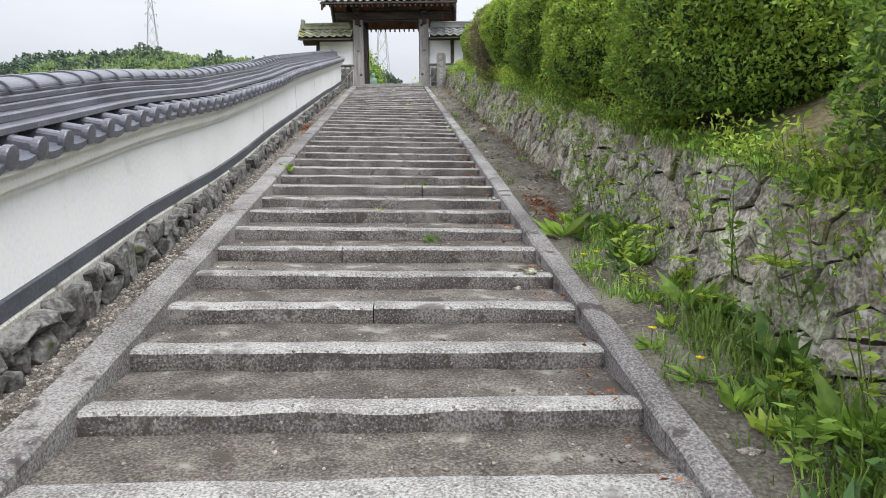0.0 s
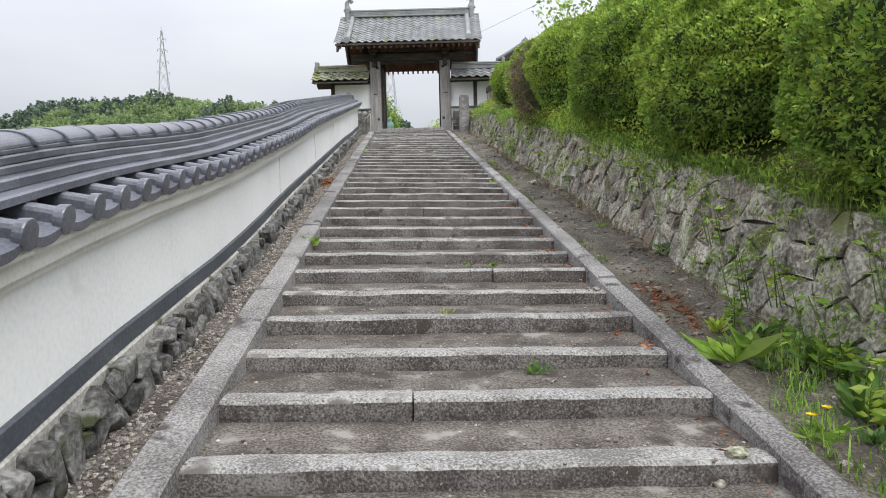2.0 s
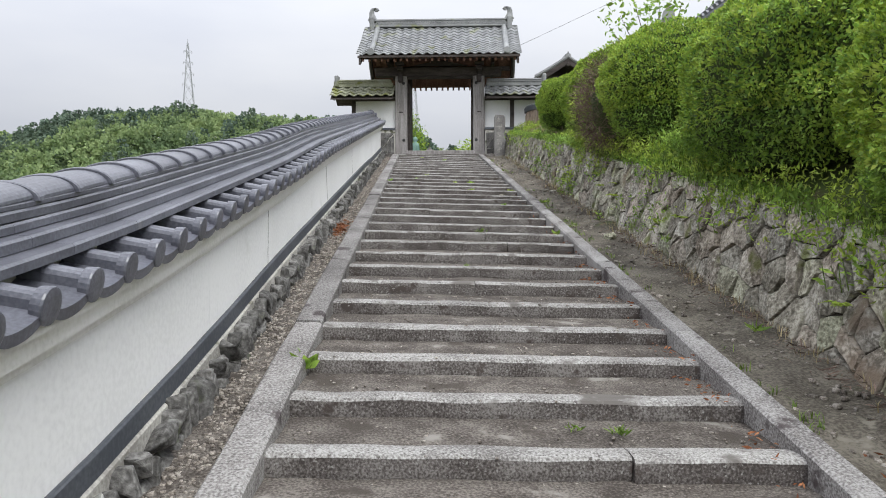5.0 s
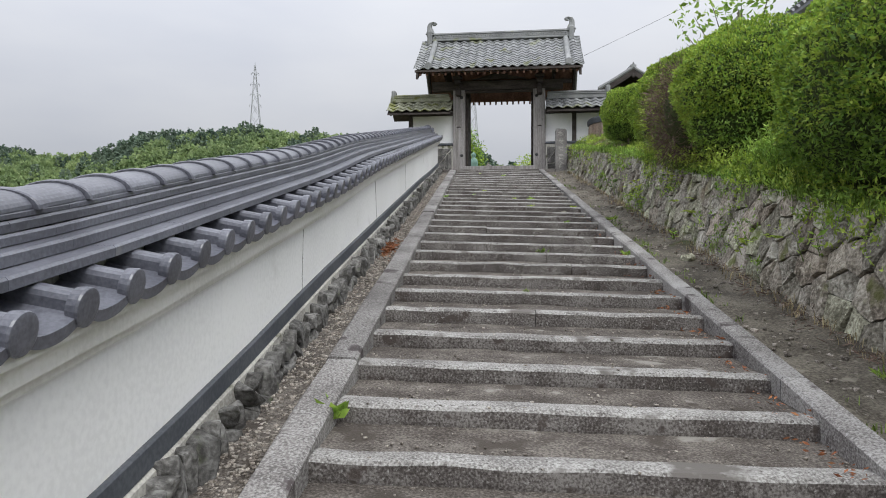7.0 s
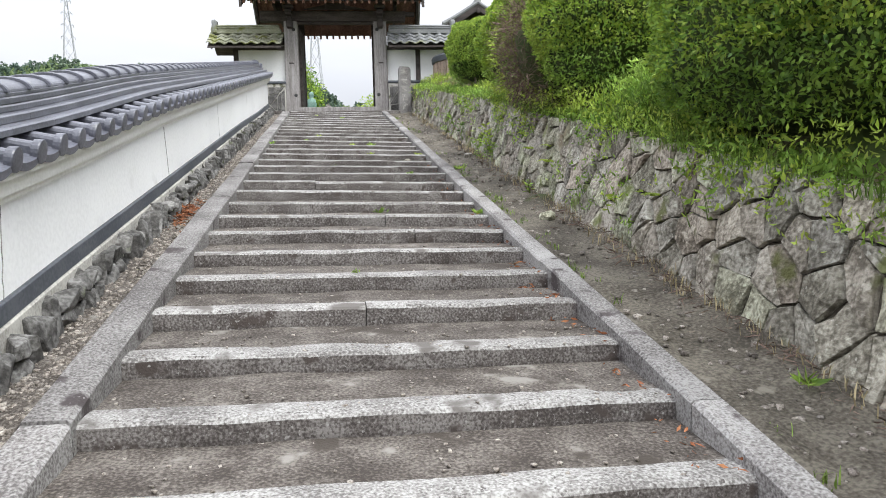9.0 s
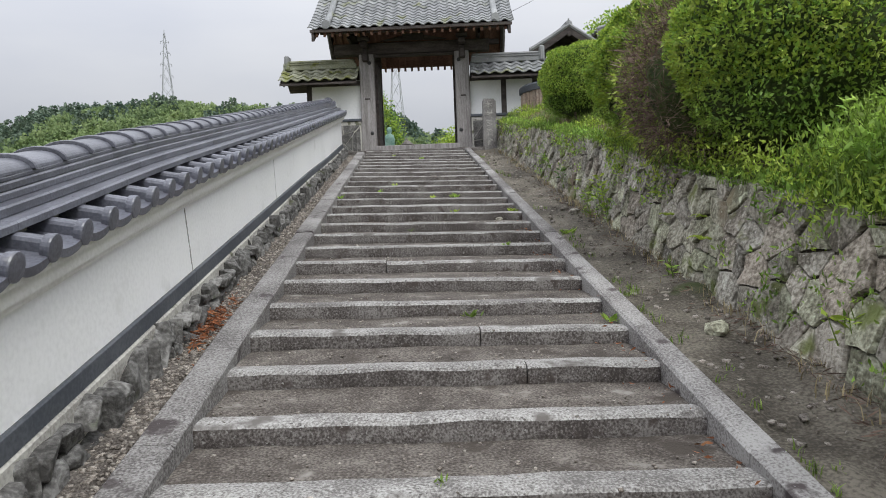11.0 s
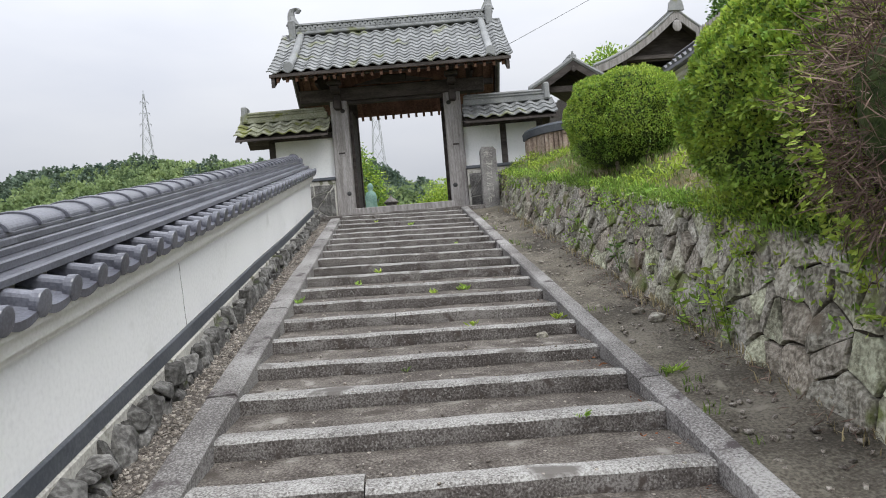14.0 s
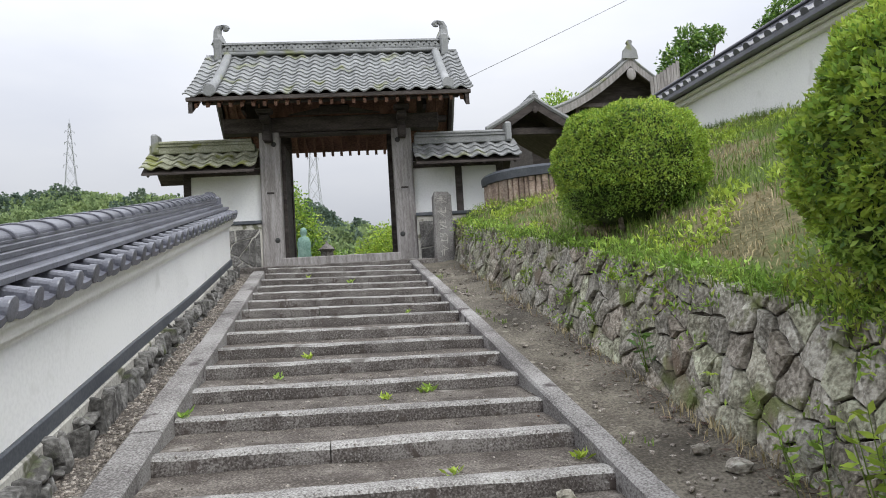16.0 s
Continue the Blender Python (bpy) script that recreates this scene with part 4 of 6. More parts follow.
def clipped_bush(centre, radii, n, seed, label, mats, low=-0.8, leaf=0.04, group="clipped shrubs above the stone wall", stem=True):
    rng = np.random.default_rng(seed)
    top = thing("clipped_shrub", label, "shrub", pose(centre[0], centre[1], centre[2] - radii[2]), group)
    off = np.array((centre[0], centre[1], centre[2] - radii[2]))
    # dark lump added behind the leaves; blocks light, colour stands for inner shade
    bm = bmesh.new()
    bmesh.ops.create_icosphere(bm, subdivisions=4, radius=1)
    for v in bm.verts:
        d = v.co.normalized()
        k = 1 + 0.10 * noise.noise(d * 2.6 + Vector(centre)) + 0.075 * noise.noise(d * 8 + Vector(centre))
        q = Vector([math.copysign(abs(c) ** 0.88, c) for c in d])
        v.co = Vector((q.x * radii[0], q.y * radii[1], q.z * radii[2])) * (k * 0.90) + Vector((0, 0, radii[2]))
    part("shade_core", bm, SHADELEAF, top, smooth=True)
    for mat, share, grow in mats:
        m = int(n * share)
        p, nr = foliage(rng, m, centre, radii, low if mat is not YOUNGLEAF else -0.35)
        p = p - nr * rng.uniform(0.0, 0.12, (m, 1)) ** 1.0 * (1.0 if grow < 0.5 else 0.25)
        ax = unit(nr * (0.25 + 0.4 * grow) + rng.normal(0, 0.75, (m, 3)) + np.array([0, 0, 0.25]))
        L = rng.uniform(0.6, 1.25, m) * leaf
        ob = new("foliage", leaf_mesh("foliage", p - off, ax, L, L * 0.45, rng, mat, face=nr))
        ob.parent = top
    if stem:
        for k in range(4):
            bm = bmesh.new()
            a = k * 1.7 + seed
            rod(bm, (0.15 * math.cos(a), 0.15 * math.sin(a), -0.35), (0.4 * math.cos(a), 0.5 * math.sin(a), 0.5), 0.03, 0.018)
            part("stem", bm, BARK, top)
    return top


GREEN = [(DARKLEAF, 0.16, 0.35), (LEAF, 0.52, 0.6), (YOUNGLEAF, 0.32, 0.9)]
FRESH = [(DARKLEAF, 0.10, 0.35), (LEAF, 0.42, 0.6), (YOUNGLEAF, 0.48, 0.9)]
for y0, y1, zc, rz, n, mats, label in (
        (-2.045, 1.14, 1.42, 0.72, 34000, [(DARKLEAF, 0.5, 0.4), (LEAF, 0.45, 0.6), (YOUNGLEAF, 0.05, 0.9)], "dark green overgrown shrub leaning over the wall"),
        (1.534, 3.933, 1.42, 0.78, 62000, GREEN, "large clipped dome shrub with small green leaves"),
        (3.775, 6.371, 1.42, 0.75, 66000, FRESH, "large clipped dome shrub with fresh yellow-green shoots"),
        (6.213, 8.73, 1.50, 0.80, 62000, GREEN, "tall clipped dome shrub, dark at its foot"),
        (9.62, 11.1, 1.50, 0.72, 38000, FRESH, "clipped shrub beside the withered one"),
        (11.3, 13.3, 1.42, 0.72, 84000, FRESH, "clipped dome shrub standing beside grassy bank")):
    yc = (y0 + y1) / 2
    clipped_bush((3.74, yc, nose(yc) + zc + 0.07), (0.95, (y1 - y0) / 2 * 0.99, rz * 1.03), n, int(yc * 12.7) + 60, label, mats)
clipped_bush((3.62, 16.084, 4.18), (0.68, 0.582, 0.58), 46000, 5, "round clipped shrub alone on the grassy bank", FRESH, leaf=0.028)


def withered_bush():
    c, r = (3.45, 11.05, nose(11.05) + 1.35), (0.85, 0.6, 0.75)
    rng = np.random.default_rng(31)
    top = thing("withered_shrub", "withered shrub of bare brown twigs among green ones", "shrub", pose(c[0], c[1], c[2] - r[2]))
    off = np.array((c[0], c[1], c[2] - r[2]))
    # same added dark lump behind the twigs, inner shade in its colour
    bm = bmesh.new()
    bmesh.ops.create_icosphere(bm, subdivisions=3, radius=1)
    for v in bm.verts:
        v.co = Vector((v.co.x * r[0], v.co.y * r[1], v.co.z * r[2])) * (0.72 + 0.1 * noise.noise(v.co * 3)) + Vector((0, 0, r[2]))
    part("shade_core", bm, SHADELEAF, top, smooth=True)
    p, nr = foliage(rng, 9000, c, r, -0.8, 0.12)
    p = p - nr * rng.uniform(0.0, 0.22, (9000, 1))
    ax = unit(nr * 0.8 + rng.normal(0, 0.7, (9000, 3)))
    L = rng.uniform(0.06, 0.20, 9000)
    ob = new("twig_mass", leaf_mesh("twig_mass", p - off, ax, L, np.full(9000, 0.006), rng, TWIG, 0.1))
    ob.parent = top
    p, nr = foliage(rng, 2600, c, (r[0] * 1.02, r[1] * 1.02, r[2] * 1.02), -0.8, 0.12)
    keep = np.array([noise.noise(Vector(q) * 1.8) > 0.12 for q in p])
    p, nr = p[keep], nr[keep]
    k = len(p)
    ob = new("foliage", leaf_mesh("foliage", p - off, unit(nr + rng.normal(0, 0.6, (k, 3))), rng.uniform(0.03, 0.055, k), np.full(k, 0.022), rng, YOUNGLEAF))
    ob.parent = top


withered_bush()


# ---- grass and weeds ----
def tufts(name, spots, mat, label, seed, hmin, hmax, spread, per, category="grass", width=0.004):
    rng = np.random.default_rng(seed)
    k = len(spots)
    pos = np.repeat(np.asarray(spots, float), per, 0) + np.concatenate([rng.normal(0, spread, (k * per, 2)), np.zeros((k * per, 1))], 1)
    h = rng.uniform(hmin, hmax, k * per)
    ob = new(name, blade_mesh(name, pos, h, rng.uniform(0.1, 0.9, k * per), np.full(k * per, width) * rng.uniform(0.6, 1.5, k * per), rng, mat))
    return tagged(ob, label, category, kind="stuff")


def scatter_bank(n, x0, x1, y0, y1, seed, keep):
    rng = random.Random(seed)
    out = []
    while len(out) < n:
        x, y = rng.uniform(x0, x1), rng.uniform(y0, y1)
        if keep(x, y, rng):
            out.append((x, y, land(x, y) - 0.01))
    return out


patch = lambda x, y, rng: noise.noise(Vector((x * 0.8, y * 0.8, 4))) + rng.uniform(-0.25, 0.25) > 0.0
tufts("bank_grass", scatter_bank(3200, 3.1, 7.0, 12.191, 21.629, 1, patch), GRASS, "uneven green grass on the bank", 2, 0.04, 0.15, 0.06, 9, width=0.003)
tufts("dry_grass", scatter_bank(2600, 3.1, 6.8, 12.584, 20.842, 3, lambda x, y, r: not patch(x, y, r)), STRAW, "dry straw-coloured grass on the bank", 4, 0.02, 0.08, 0.06, 8, width=0.003)
rngw = random.Random(12)


def herbs(name, spots, mat, seed, leaf, label):
    rng = np.random.default_rng(seed)
    k = len(spots)
    pos = np.repeat(np.asarray(spots, float), 12, 0) + np.concatenate([rng.normal(0, 0.045, (k * 12, 2)), rng.uniform(0, 0.09, (k * 12, 1))], 1)
    ax = unit(rng.normal(0, 0.7, (k * 12, 3)) + np.array([0, 0, 0.6]))
    L = rng.uniform(0.5, 1.2, k * 12) * leaf
    return tagged(new(name, leaf_mesh(name, pos, ax, L, L * 0.35, rng, mat)), label, "plants", kind="stuff")


herbs("bank_herbs", scatter_bank(900, 3.1, 6.8, 12.191, 21.235, 7, lambda x, y, r: noise.noise(Vector((x * 1.1, y * 1.1, 9))) > 0.05), YOUNGLEAF, 8, 0.07, "fresh leafy herbs among the bank grass")
herbs("crest_herbs", [(3.02 + rngw.uniform(0, 0.3), y, nose(y) - 0.06 + wall_height(y) - 0.01) for y in [rngw.uniform(-1.18, 21.235) for _ in range(700)]], LEAF, 9, 0.06, "leafy weeds along the stone wall top")
crest = [(3.0 + rngw.uniform(0, 0.25), y, nose(y) - 0.06 + wall_height(y) - 0.02) for y in [rngw.uniform(-1.18, 21.235) for _ in range(700)]]
tufts("crest_grass", crest, GRASS, "grass hanging over the stone wall top", 5, 0.04, 0.16, 0.04, 10, width=0.003)
wallgreen = []
for _ in range(420):
    y, v = rngw.uniform(-0.786, 20.449), rngw.uniform(0.02, 0.72)
    if noise.noise(Vector((y * 0.6, v * 2, 11))) + (0.25 if y < 4.7 else 0) > 0.12:
        wallgreen.append(tuple(face_pt(y, v, 0.02)))
herbs("wall_herbs", wallgreen, LEAF, 10, 0.045, "small weeds rooted in the stone joints")

overhang = []
for _ in range(900):
    y = rngw.uniform(-0.786, 21.235)
    v = wall_height(y) - abs(rngw.gauss(0, 0.16)) - 0.01
    if v > 0.05 and noise.noise(Vector((y * 0.9, v * 1.2, 17))) + rngw.uniform(-0.15, 0.15) > 0.08:
        overhang.append(tuple(face_pt(y, v, 0.025)))
herbs("overhang_herbs", overhang[::2], YOUNGLEAF, 41, 0.05, "fresh green weeds spilling over the stone wall")
herbs("overhang_herbs", overhang[1::2], LEAF, 42, 0.05, "green weeds rooted high in the stone wall")

skirt = []
for _ in range(420):
    y = rngw.uniform(8.258, 13.37) if rngw.random() < 0.6 else rngw.uniform(0.393, 8.258)
    skirt.append((2.98 + rngw.uniform(0, 0.3), y, nose(y) - 0.06 + wall_height(y) + rngw.uniform(0, 0.22)))
herbs("hedge_skirt_herbs", skirt, YOUNGLEAF, 43, 0.045, "pale green weeds growing up before the clipped shrubs")


gap = []
for _ in range(520):
    x, y = 3.08 + abs(rngw.gauss(0, 0.45)), rngw.gauss(9.0, 0.36)
    gap.append((x, y, land(x, y) + rngw.uniform(0, 0.32)))
herbs("slope_herbs", gap, LEAF, 44, 0.06, "tall green weeds on the slope between the shrubs")
tufts("slope_grass", [(x, y, land(x, y) - 0.02) for x, y, _ in gap[::2]], GRASS, "tall grass on the slope between the shrubs", 19, 0.15, 0.5, 0.05, 9, width=0.004)


# ---- upper precinct: wall, small gate, hall ----
def build_upper_wall():
    top = thing("wall_upper", "white plastered precinct wall with tiled coping", "wall", kind="structure")
    y0, y1 = 9.438, 22.337
    bm = bmesh.new()
    cuboid(bm, 6.98, 7.4, y0, y1, 4.4, 6.02)
    part("plaster_panel", bm, PLASTER, top)
    bm = bmesh.new()
    cuboid(bm, 6.90, 7.48, y0, y1 + 0.02, 6.02, 6.10, bev=0.015)
    cuboid(bm, 6.84, 7.54, y0, y1 + 0.03, 6.10, 6.15, bev=0.01)
    part("moulding", bm, CREAM, top)
    bm = bmesh.new()
    sweep(bm, [[(7.19, y, 6.46), (6.70, y, 6.22), (6.70, y, 6.16), (7.68, y, 6.16), (7.68, y, 6.22)] for y in (y0, y1 + 0.05)])
    part("coping_bed", bm, SLATE, top)
    bm = bmesh.new()
    r = 0.06
    d, u = Vector((-math.cos(radians(26)), 0, -math.sin(radians(26)))), Vector((-math.sin(radians(26)), 0, math.cos(radians(26))))
    sweep(bm, [[d * s + Vector((0, rr * math.cos(a), 0)) + u * (rr * math.sin(a) * 0.9) for a in [2 * math.pi * i / 10 for i in range(10)]] for s, rr in ((-0.45, r), (-0.05, r), (-0.05, r * 1.2), (0.0, r * 1.2))])
    me = mesh_of("cover_tile", bm, SLATE)
    for i in range(int((y1 - y0) / 0.235)):
        piece("cover_tile", me, top, Matrix.Translation((6.69, y1 - 0.1 - i * 0.235, 6.24)))
    for x0, x1, a, b in ((6.98, 7.40, 6.40, 6.48), (7.02, 7.36, 6.48, 6.52), (6.99, 7.39, 6.52, 6.56)):
        bm = bmesh.new()
        cuboid(bm, x0, x1, y0, y1 + 0.05, a, b, bev=0.01)
        part("ridge_course", bm, SLATE, top)
    bm = bmesh.new()
    sweep(bm, [[(7.19 + 0.11 * math.cos(t), y, 6.57 + 0.07 * math.sin(t)) for t in [math.pi * i / 8 for i in range(9)]] for y in (y0, y1 + 0.05)])
    part("ridge_cap", bm, SLATE, top)


build_upper_wall()


def gable_roof(name, label, category, m, half, eave_drop, depth, sag, mat, lift_end=0.0, rows=7, cols=10, post_h=2.6, finial=0.3):
    """A roof whose gable faces the stairs: ridge along y at the origin, slopes falling to both sides."""
    top = thing(name, label, category, m)
    me = pantile(depth / cols * 1.02, math.hypot(half, eave_drop) / rows, 0.03, mat)
    for sgn in (-1, 1):
        for r in range(rows):
            s = r / rows
            x, z, a = roof_pt(s, half, -eave_drop, 0.0, 0.0, sag)
            ang = math.degrees(math.atan2(eave_drop, half)) - (1 - 2 * s) * math.degrees(math.atan2(4 * sag, half))
            for c in range(cols):
                piece("roof_tile", me, top, Matrix.Translation((sgn * x, depth * (c + 0.5) / cols - 0.15, z + 0.03)) @ pose(0, 0, 0, 0, 0, 90 if sgn > 0 else -90) @ pose(0, 0, 0, ang))
        bm = bmesh.new()
        pts = [roof_pt(i / 8, half, -eave_drop, 0, 0, sag)[:2] for i in range(9)]
        sweep(bm, [[(sgn * x, -0.12, z - 0.01), (sgn * x, depth, z - 0.01), (sgn * x, depth, z - 0.07), (sgn * x, -0.12, z - 0.07)] for x, z in pts])
        part("roof_board", bm, DARKWOOD, top)
        bm = bmesh.new()
        bw = 0.10 + 0.05 * half
        sweep(bm, [[(sgn * x, -0.20, z + 0.02), (sgn * x, -0.13, z + 0.02), (sgn * x, -0.13, z - bw), (sgn * x, -0.20, z - bw)] for x, z in pts])
        part("barge_board", bm, WOOD if half > 2 else DARKWOOD, top)
        bm = bmesh.new()
        sweep(bm, [[(sgn * x, -0.16 + 0.07 * math.cos(t), z + 0.07 + 0.07 * math.sin(t)) for t in [math.pi * 2 * j / 8 for j in range(8)]] for x, z in pts])
        part("verge_tile", bm, mat, top)
    bm = bmesh.new()
    cuboid(bm, -0.09, 0.09, -0.22, depth, 0.02, 0.16, bev=0.03)
    part("ridge", bm, mat, top)
    bm = bmesh.new()
    f = finial
    sweep(bm, [[(a * w * f, -0.2 + b * 0.12 * f, z * f + 0.1) for a, b in ((-1, -1), (1, -1), (1, 1), (-1, 1))] for w, z in ((0.55, -0.2), (0.45, 0.35), (0.25, 0.6), (0.12, 0.75), (0.2, 0.9), (0.1, 1.05))])
    part("finial", bm, mat, top, "tall tile finial on the gable peak")
    bm = bmesh.new()
    v = [bm.verts.new(p) for p in ((-half * 0.8, 0.45, -eave_drop * 0.86), (half * 0.8, 0.45, -eave_drop * 0.86), (0, 0.45, -0.08))]
    w = [bm.verts.new((p.co.x, 0.55, p.co.z)) for p in v]
    bm.faces.new(v); bm.faces.new(w[::-1])
    for i in range(3):
        bm.faces.new((v[i], v[(i + 1) % 3], w[(i + 1) % 3], w[i]))
    part("gable_panel", bm, DARKWOOD, top)
    bm = bmesh.new()
    cuboid(bm, -half * 0.72, half * 0.72, -0.02, 0.16, -eave_drop * 0.82 - 0.12, -eave_drop * 0.82 + 0.02, bev=0.01)
    part("tie_beam", bm, DARKWOOD, top)
    for k in (-0.62, 0.62):
        bm = bmesh.new()
        cuboid(bm, half * k - 0.07, half * k + 0.07, 0.0, 0.14, -eave_drop * 0.8 - post_h, -eave_drop * 0.78, bev=0.01)
        part("post", bm, DARKWOOD, top)
    bm = bmesh.new()
    bmesh.ops.create_uvsphere(bm, u_segments=10, v_segments=6, radius=0.07 * half, matrix=pose(0, -0.21, -0.17 * half) @ Matrix.Diagonal((0.8, 0.25, 1, 1)))
    part("gable_pendant", bm, WOOD if half > 2 else DARKWOOD, top)
    return top


gable_roof("small_gate", "small timber gate with a tiled gable roof", "gate", pose(5.1, 23.516, 6.82), 1.02, 0.62, 2.4, 0.02, GATETILE, rows=4, cols=8, post_h=2.6, finial=0.11)
HALL = gable_roof("temple_hall", "temple hall roof with a carved gable and tiled slopes", "hall", pose(11.05, 31.46, 10.42), 3.0, 1.75, 6.0, 0.24, GATETILE, rows=12, cols=16, post_h=4.0, finial=0.5)
bm = bmesh.new()
cuboid(bm, -3.2, 3.2, 1.0, 8.0, -6.0, -1.9)
part("hall_body", bm, DARKWOOD, HALL)
for k in range(9):
    bm = bmesh.new()
    cuboid(bm, 0.55 + 0.12 * k, 0.655 + 0.12 * k, -0.42, -0.38, -1.5 + 0.07 * k, -0.75 + 0.075 * k)
    part("screen_board", bm, WOOD, HALL, "grey upright board by the gable")


# ---- curved wall, marker stone ----
def build_curved_wall():
    top = thing("curved_wall", "curved pinkish stone wall with a dark slate cap", "wall", pose(4.62, 21.235, 3.9))
    R = 1.12
    angs = [math.pi * (0.95 + 1.0 * i / 22) for i in range(23)]
    bm = bmesh.new()
    sweep(bm, [[((R + d) * math.cos(a), (R + d) * math.sin(a), z) for d, z in ((0.04, 0.93), (0.05, 1.05), (0.02, 1.09), (-0.4, 1.12), (-0.4, 0.93))] for a in angs])
    part("wall_cap", bm, STRIP, top, "dark slate cap")
    rng = random.Random(2)
    a = math.pi * 0.96
    while a < math.pi * 1.94:
        w = rng.uniform(0.06, 0.12)
        z0 = 0.0
        while z0 < 0.92:
            z1 = min(0.93, z0 + rng.uniform(0.25, 0.6))
            bm = bmesh.new()
            o = rng.uniform(-0.02, 0.02)
            sweep(bm, [[((R + o - 0.02 + dd) * math.cos(a + t * w / R), (R + o - 0.02 + dd) * math.sin(a + t * w / R), z) for t, dd in ((0.04, -0.08), (0.06, 0), (0.3, 0.025), (0.7, 0.02), (0.94, 0), (0.96, -0.08))] for z in (z0 + 0.006, (z0 + z1) / 2, z1 - 0.006)])
            part("wall_stone", bm, PINKSTONE, top)
            z0 = z1
        a += w / R


PINKSTONE = material("pinkish_split_stone", [(0.22, 0.16, 0.13), (0.34, 0.26, 0.21), (0.44, 0.36, 0.30)], 4, 30, 0.9, 0.6, 0.25)
build_curved_wall()


def build_marker():
    top = thing("marker_stone", "tall grey marker stone with worn carved writing", "stone marker", pose(2.76, 21.314, 3.50, 0, 0, -4))
    bm = bmesh.new()
    rings = []
    for i in range(15):
        z = 1.30 * i / 14
        w = 0.165 - 0.012 * z + 0.008 * noise.noise(Vector((z * 5, 1, 0)))
        if i == 14:
            w *= 0.8
        d = 0.10 + 0.008 * noise.noise(Vector((z * 4, 7, 0)))
        zz = z - (0.03 if i == 14 else 0)
        rings.append([(-w, -d * 0.8, zz), (-w * 0.85, -d, zz), (w * 0.85, -d, zz - 0.01), (w, -d * 0.8, zz - 0.03 * (i == 14)), (w, d, zz), (-w, d, zz)])
    sweep(bm, rings)
    st = part("stone", bm, KERB, top)
    rng = random.Random(8)
    for k in range(5):
        zc = 1.12 - 0.2 * k
        strokes = bmesh.new()
        for _ in range(8):
            a, L = rng.choice((0, 0, 90, 90, 35, -35)), rng.uniform(0.02, 0.06)
            cuboid(strokes, -L, L, -0.106, -0.095, -0.0045, 0.0045, pose(rng.uniform(-0.05, 0.05), 0, zc + rng.uniform(-0.06, 0.06), 0, a, 0))
        part("carved_character", strokes, MORTAR, st, "pale weathered carved strokes")


build_marker()


# ---- wing base stones ----
def crazy_stones(parent, x0, x1, z0, z1, yf, seed, size):
    rng = random.Random(seed)
    pts = [(rng.uniform(x0, x1), rng.uniform(z0, z1)) for _ in range(int((x1 - x0) * (z1 - z0) / size ** 2))]
    for i, (u, v) in enumerate(pts):
        poly = [(x0, z0), (x1, z0), (x1, z1), (x0, z1)]
        for j, (u2, v2) in enumerate(pts):
            if i != j:
                d = max(1e-6, math.hypot(u2 - u, v2 - v))
                poly = clip_poly(poly, (u + u2) / 2, (v + v2) / 2, (u2 - u) / d, (v2 - v) / d)
        if len(poly) < 3:
            continue
        cu, cv = sum(p[0] for p in poly) / len(poly), sum(p[1] for p in poly) / len(poly)
        bm = bmesh.new()
        sweep(bm, [[(cu + (p[0] - cu) * k, yf - o, cv + (p[1] - cv) * k) for p in poly] for k, o in ((0.92, -0.02), (0.90, 0.014), (0.84, 0.02))])
        part("facing_stone", bm, BASESTONE, parent)


for child in [c for c in GATE.children if c.name.startswith("wing_base") and not c.name.startswith("wing_base_cap")]:
    xs = [v.co.x for v in child.data.vertices]
    crazy_stones(child, min(xs) + 0.02, max(xs) - 0.02, -0.05, 0.66, -0.24, 3, 0.24)


# ---- pylons, cable, hills ----
def pylon(m, height, base, label):
    top = thing("power_pylon", label, "pylon", m, "pylons on the hills")
    bm = bmesh.new()
    w = lambda z: base / 2 * (1 - z / height) ** 1.15 + 0.35
    lv = [height * (1 - (1 - i / 9) ** 1.25) for i in range(10)]
    r = 0.16
    for sx, sy in ((-1, -1), (1, -1), (1, 1), (-1, 1)):
        for a, b in zip(lv, lv[1:]):
            rod(bm, (sx * w(a), sy * w(a), a), (sx * w(b), sy * w(b), b), r, sides=4)
    for a, b in zip(lv, lv[1:]):
        for k in range(4):
            c = [(-1, -1), (1, -1), (1, 1), (-1, 1)]
            p, q = c[k], c[(k + 1) % 4]
            rod(bm, (p[0] * w(a), p[1] * w(a), a), (q[0] * w(b), q[1] * w(b), b), 0.09, sides=4)
            rod(bm, (q[0] * w(a), q[1] * w(a), a), (p[0] * w(b), p[1] * w(b), b), 0.09, sides=4)
    rod(bm, (0, 0, height - 0.5), (0, 0, height + 2), 0.12, sides=4)
    part("mast", bm, STEEL, top)
    for k in range(4):
        z = height * (0.62 + 0.1 * k)
        for s in (-1, 1):
            bm = bmesh.new()
            L = 3.1 - 0.35 * k
            rod(bm, (s * w(z) * 0.8, 0, z), (s * L, 0, z + 0.4), 0.12, 0.08, sides=4)
            rod(bm, (s * w(z) * 0.8, 0, z + 1.3), (s * L, 0, z + 0.4), 0.10, 0.07, sides=4)
            arm = part("crossarm", bm, STEEL, top)
            bm = bmesh.new()
            rod(bm, (s * L, 0, z + 0.4), (s * L, 0, z - 0.8), 0.12, sides=4)
            part("insulator", bm, STEEL, arm)


pylon(pose(-124.3, 375.3, 40, 0, 0, 25), 58, 9.0, "tall grey lattice pylon above the wooded hill")
pylon(pose(-5.4, 403, 36, 0, 0, 10), 74, 9.0, "tall grey lattice pylon seen through the gate")
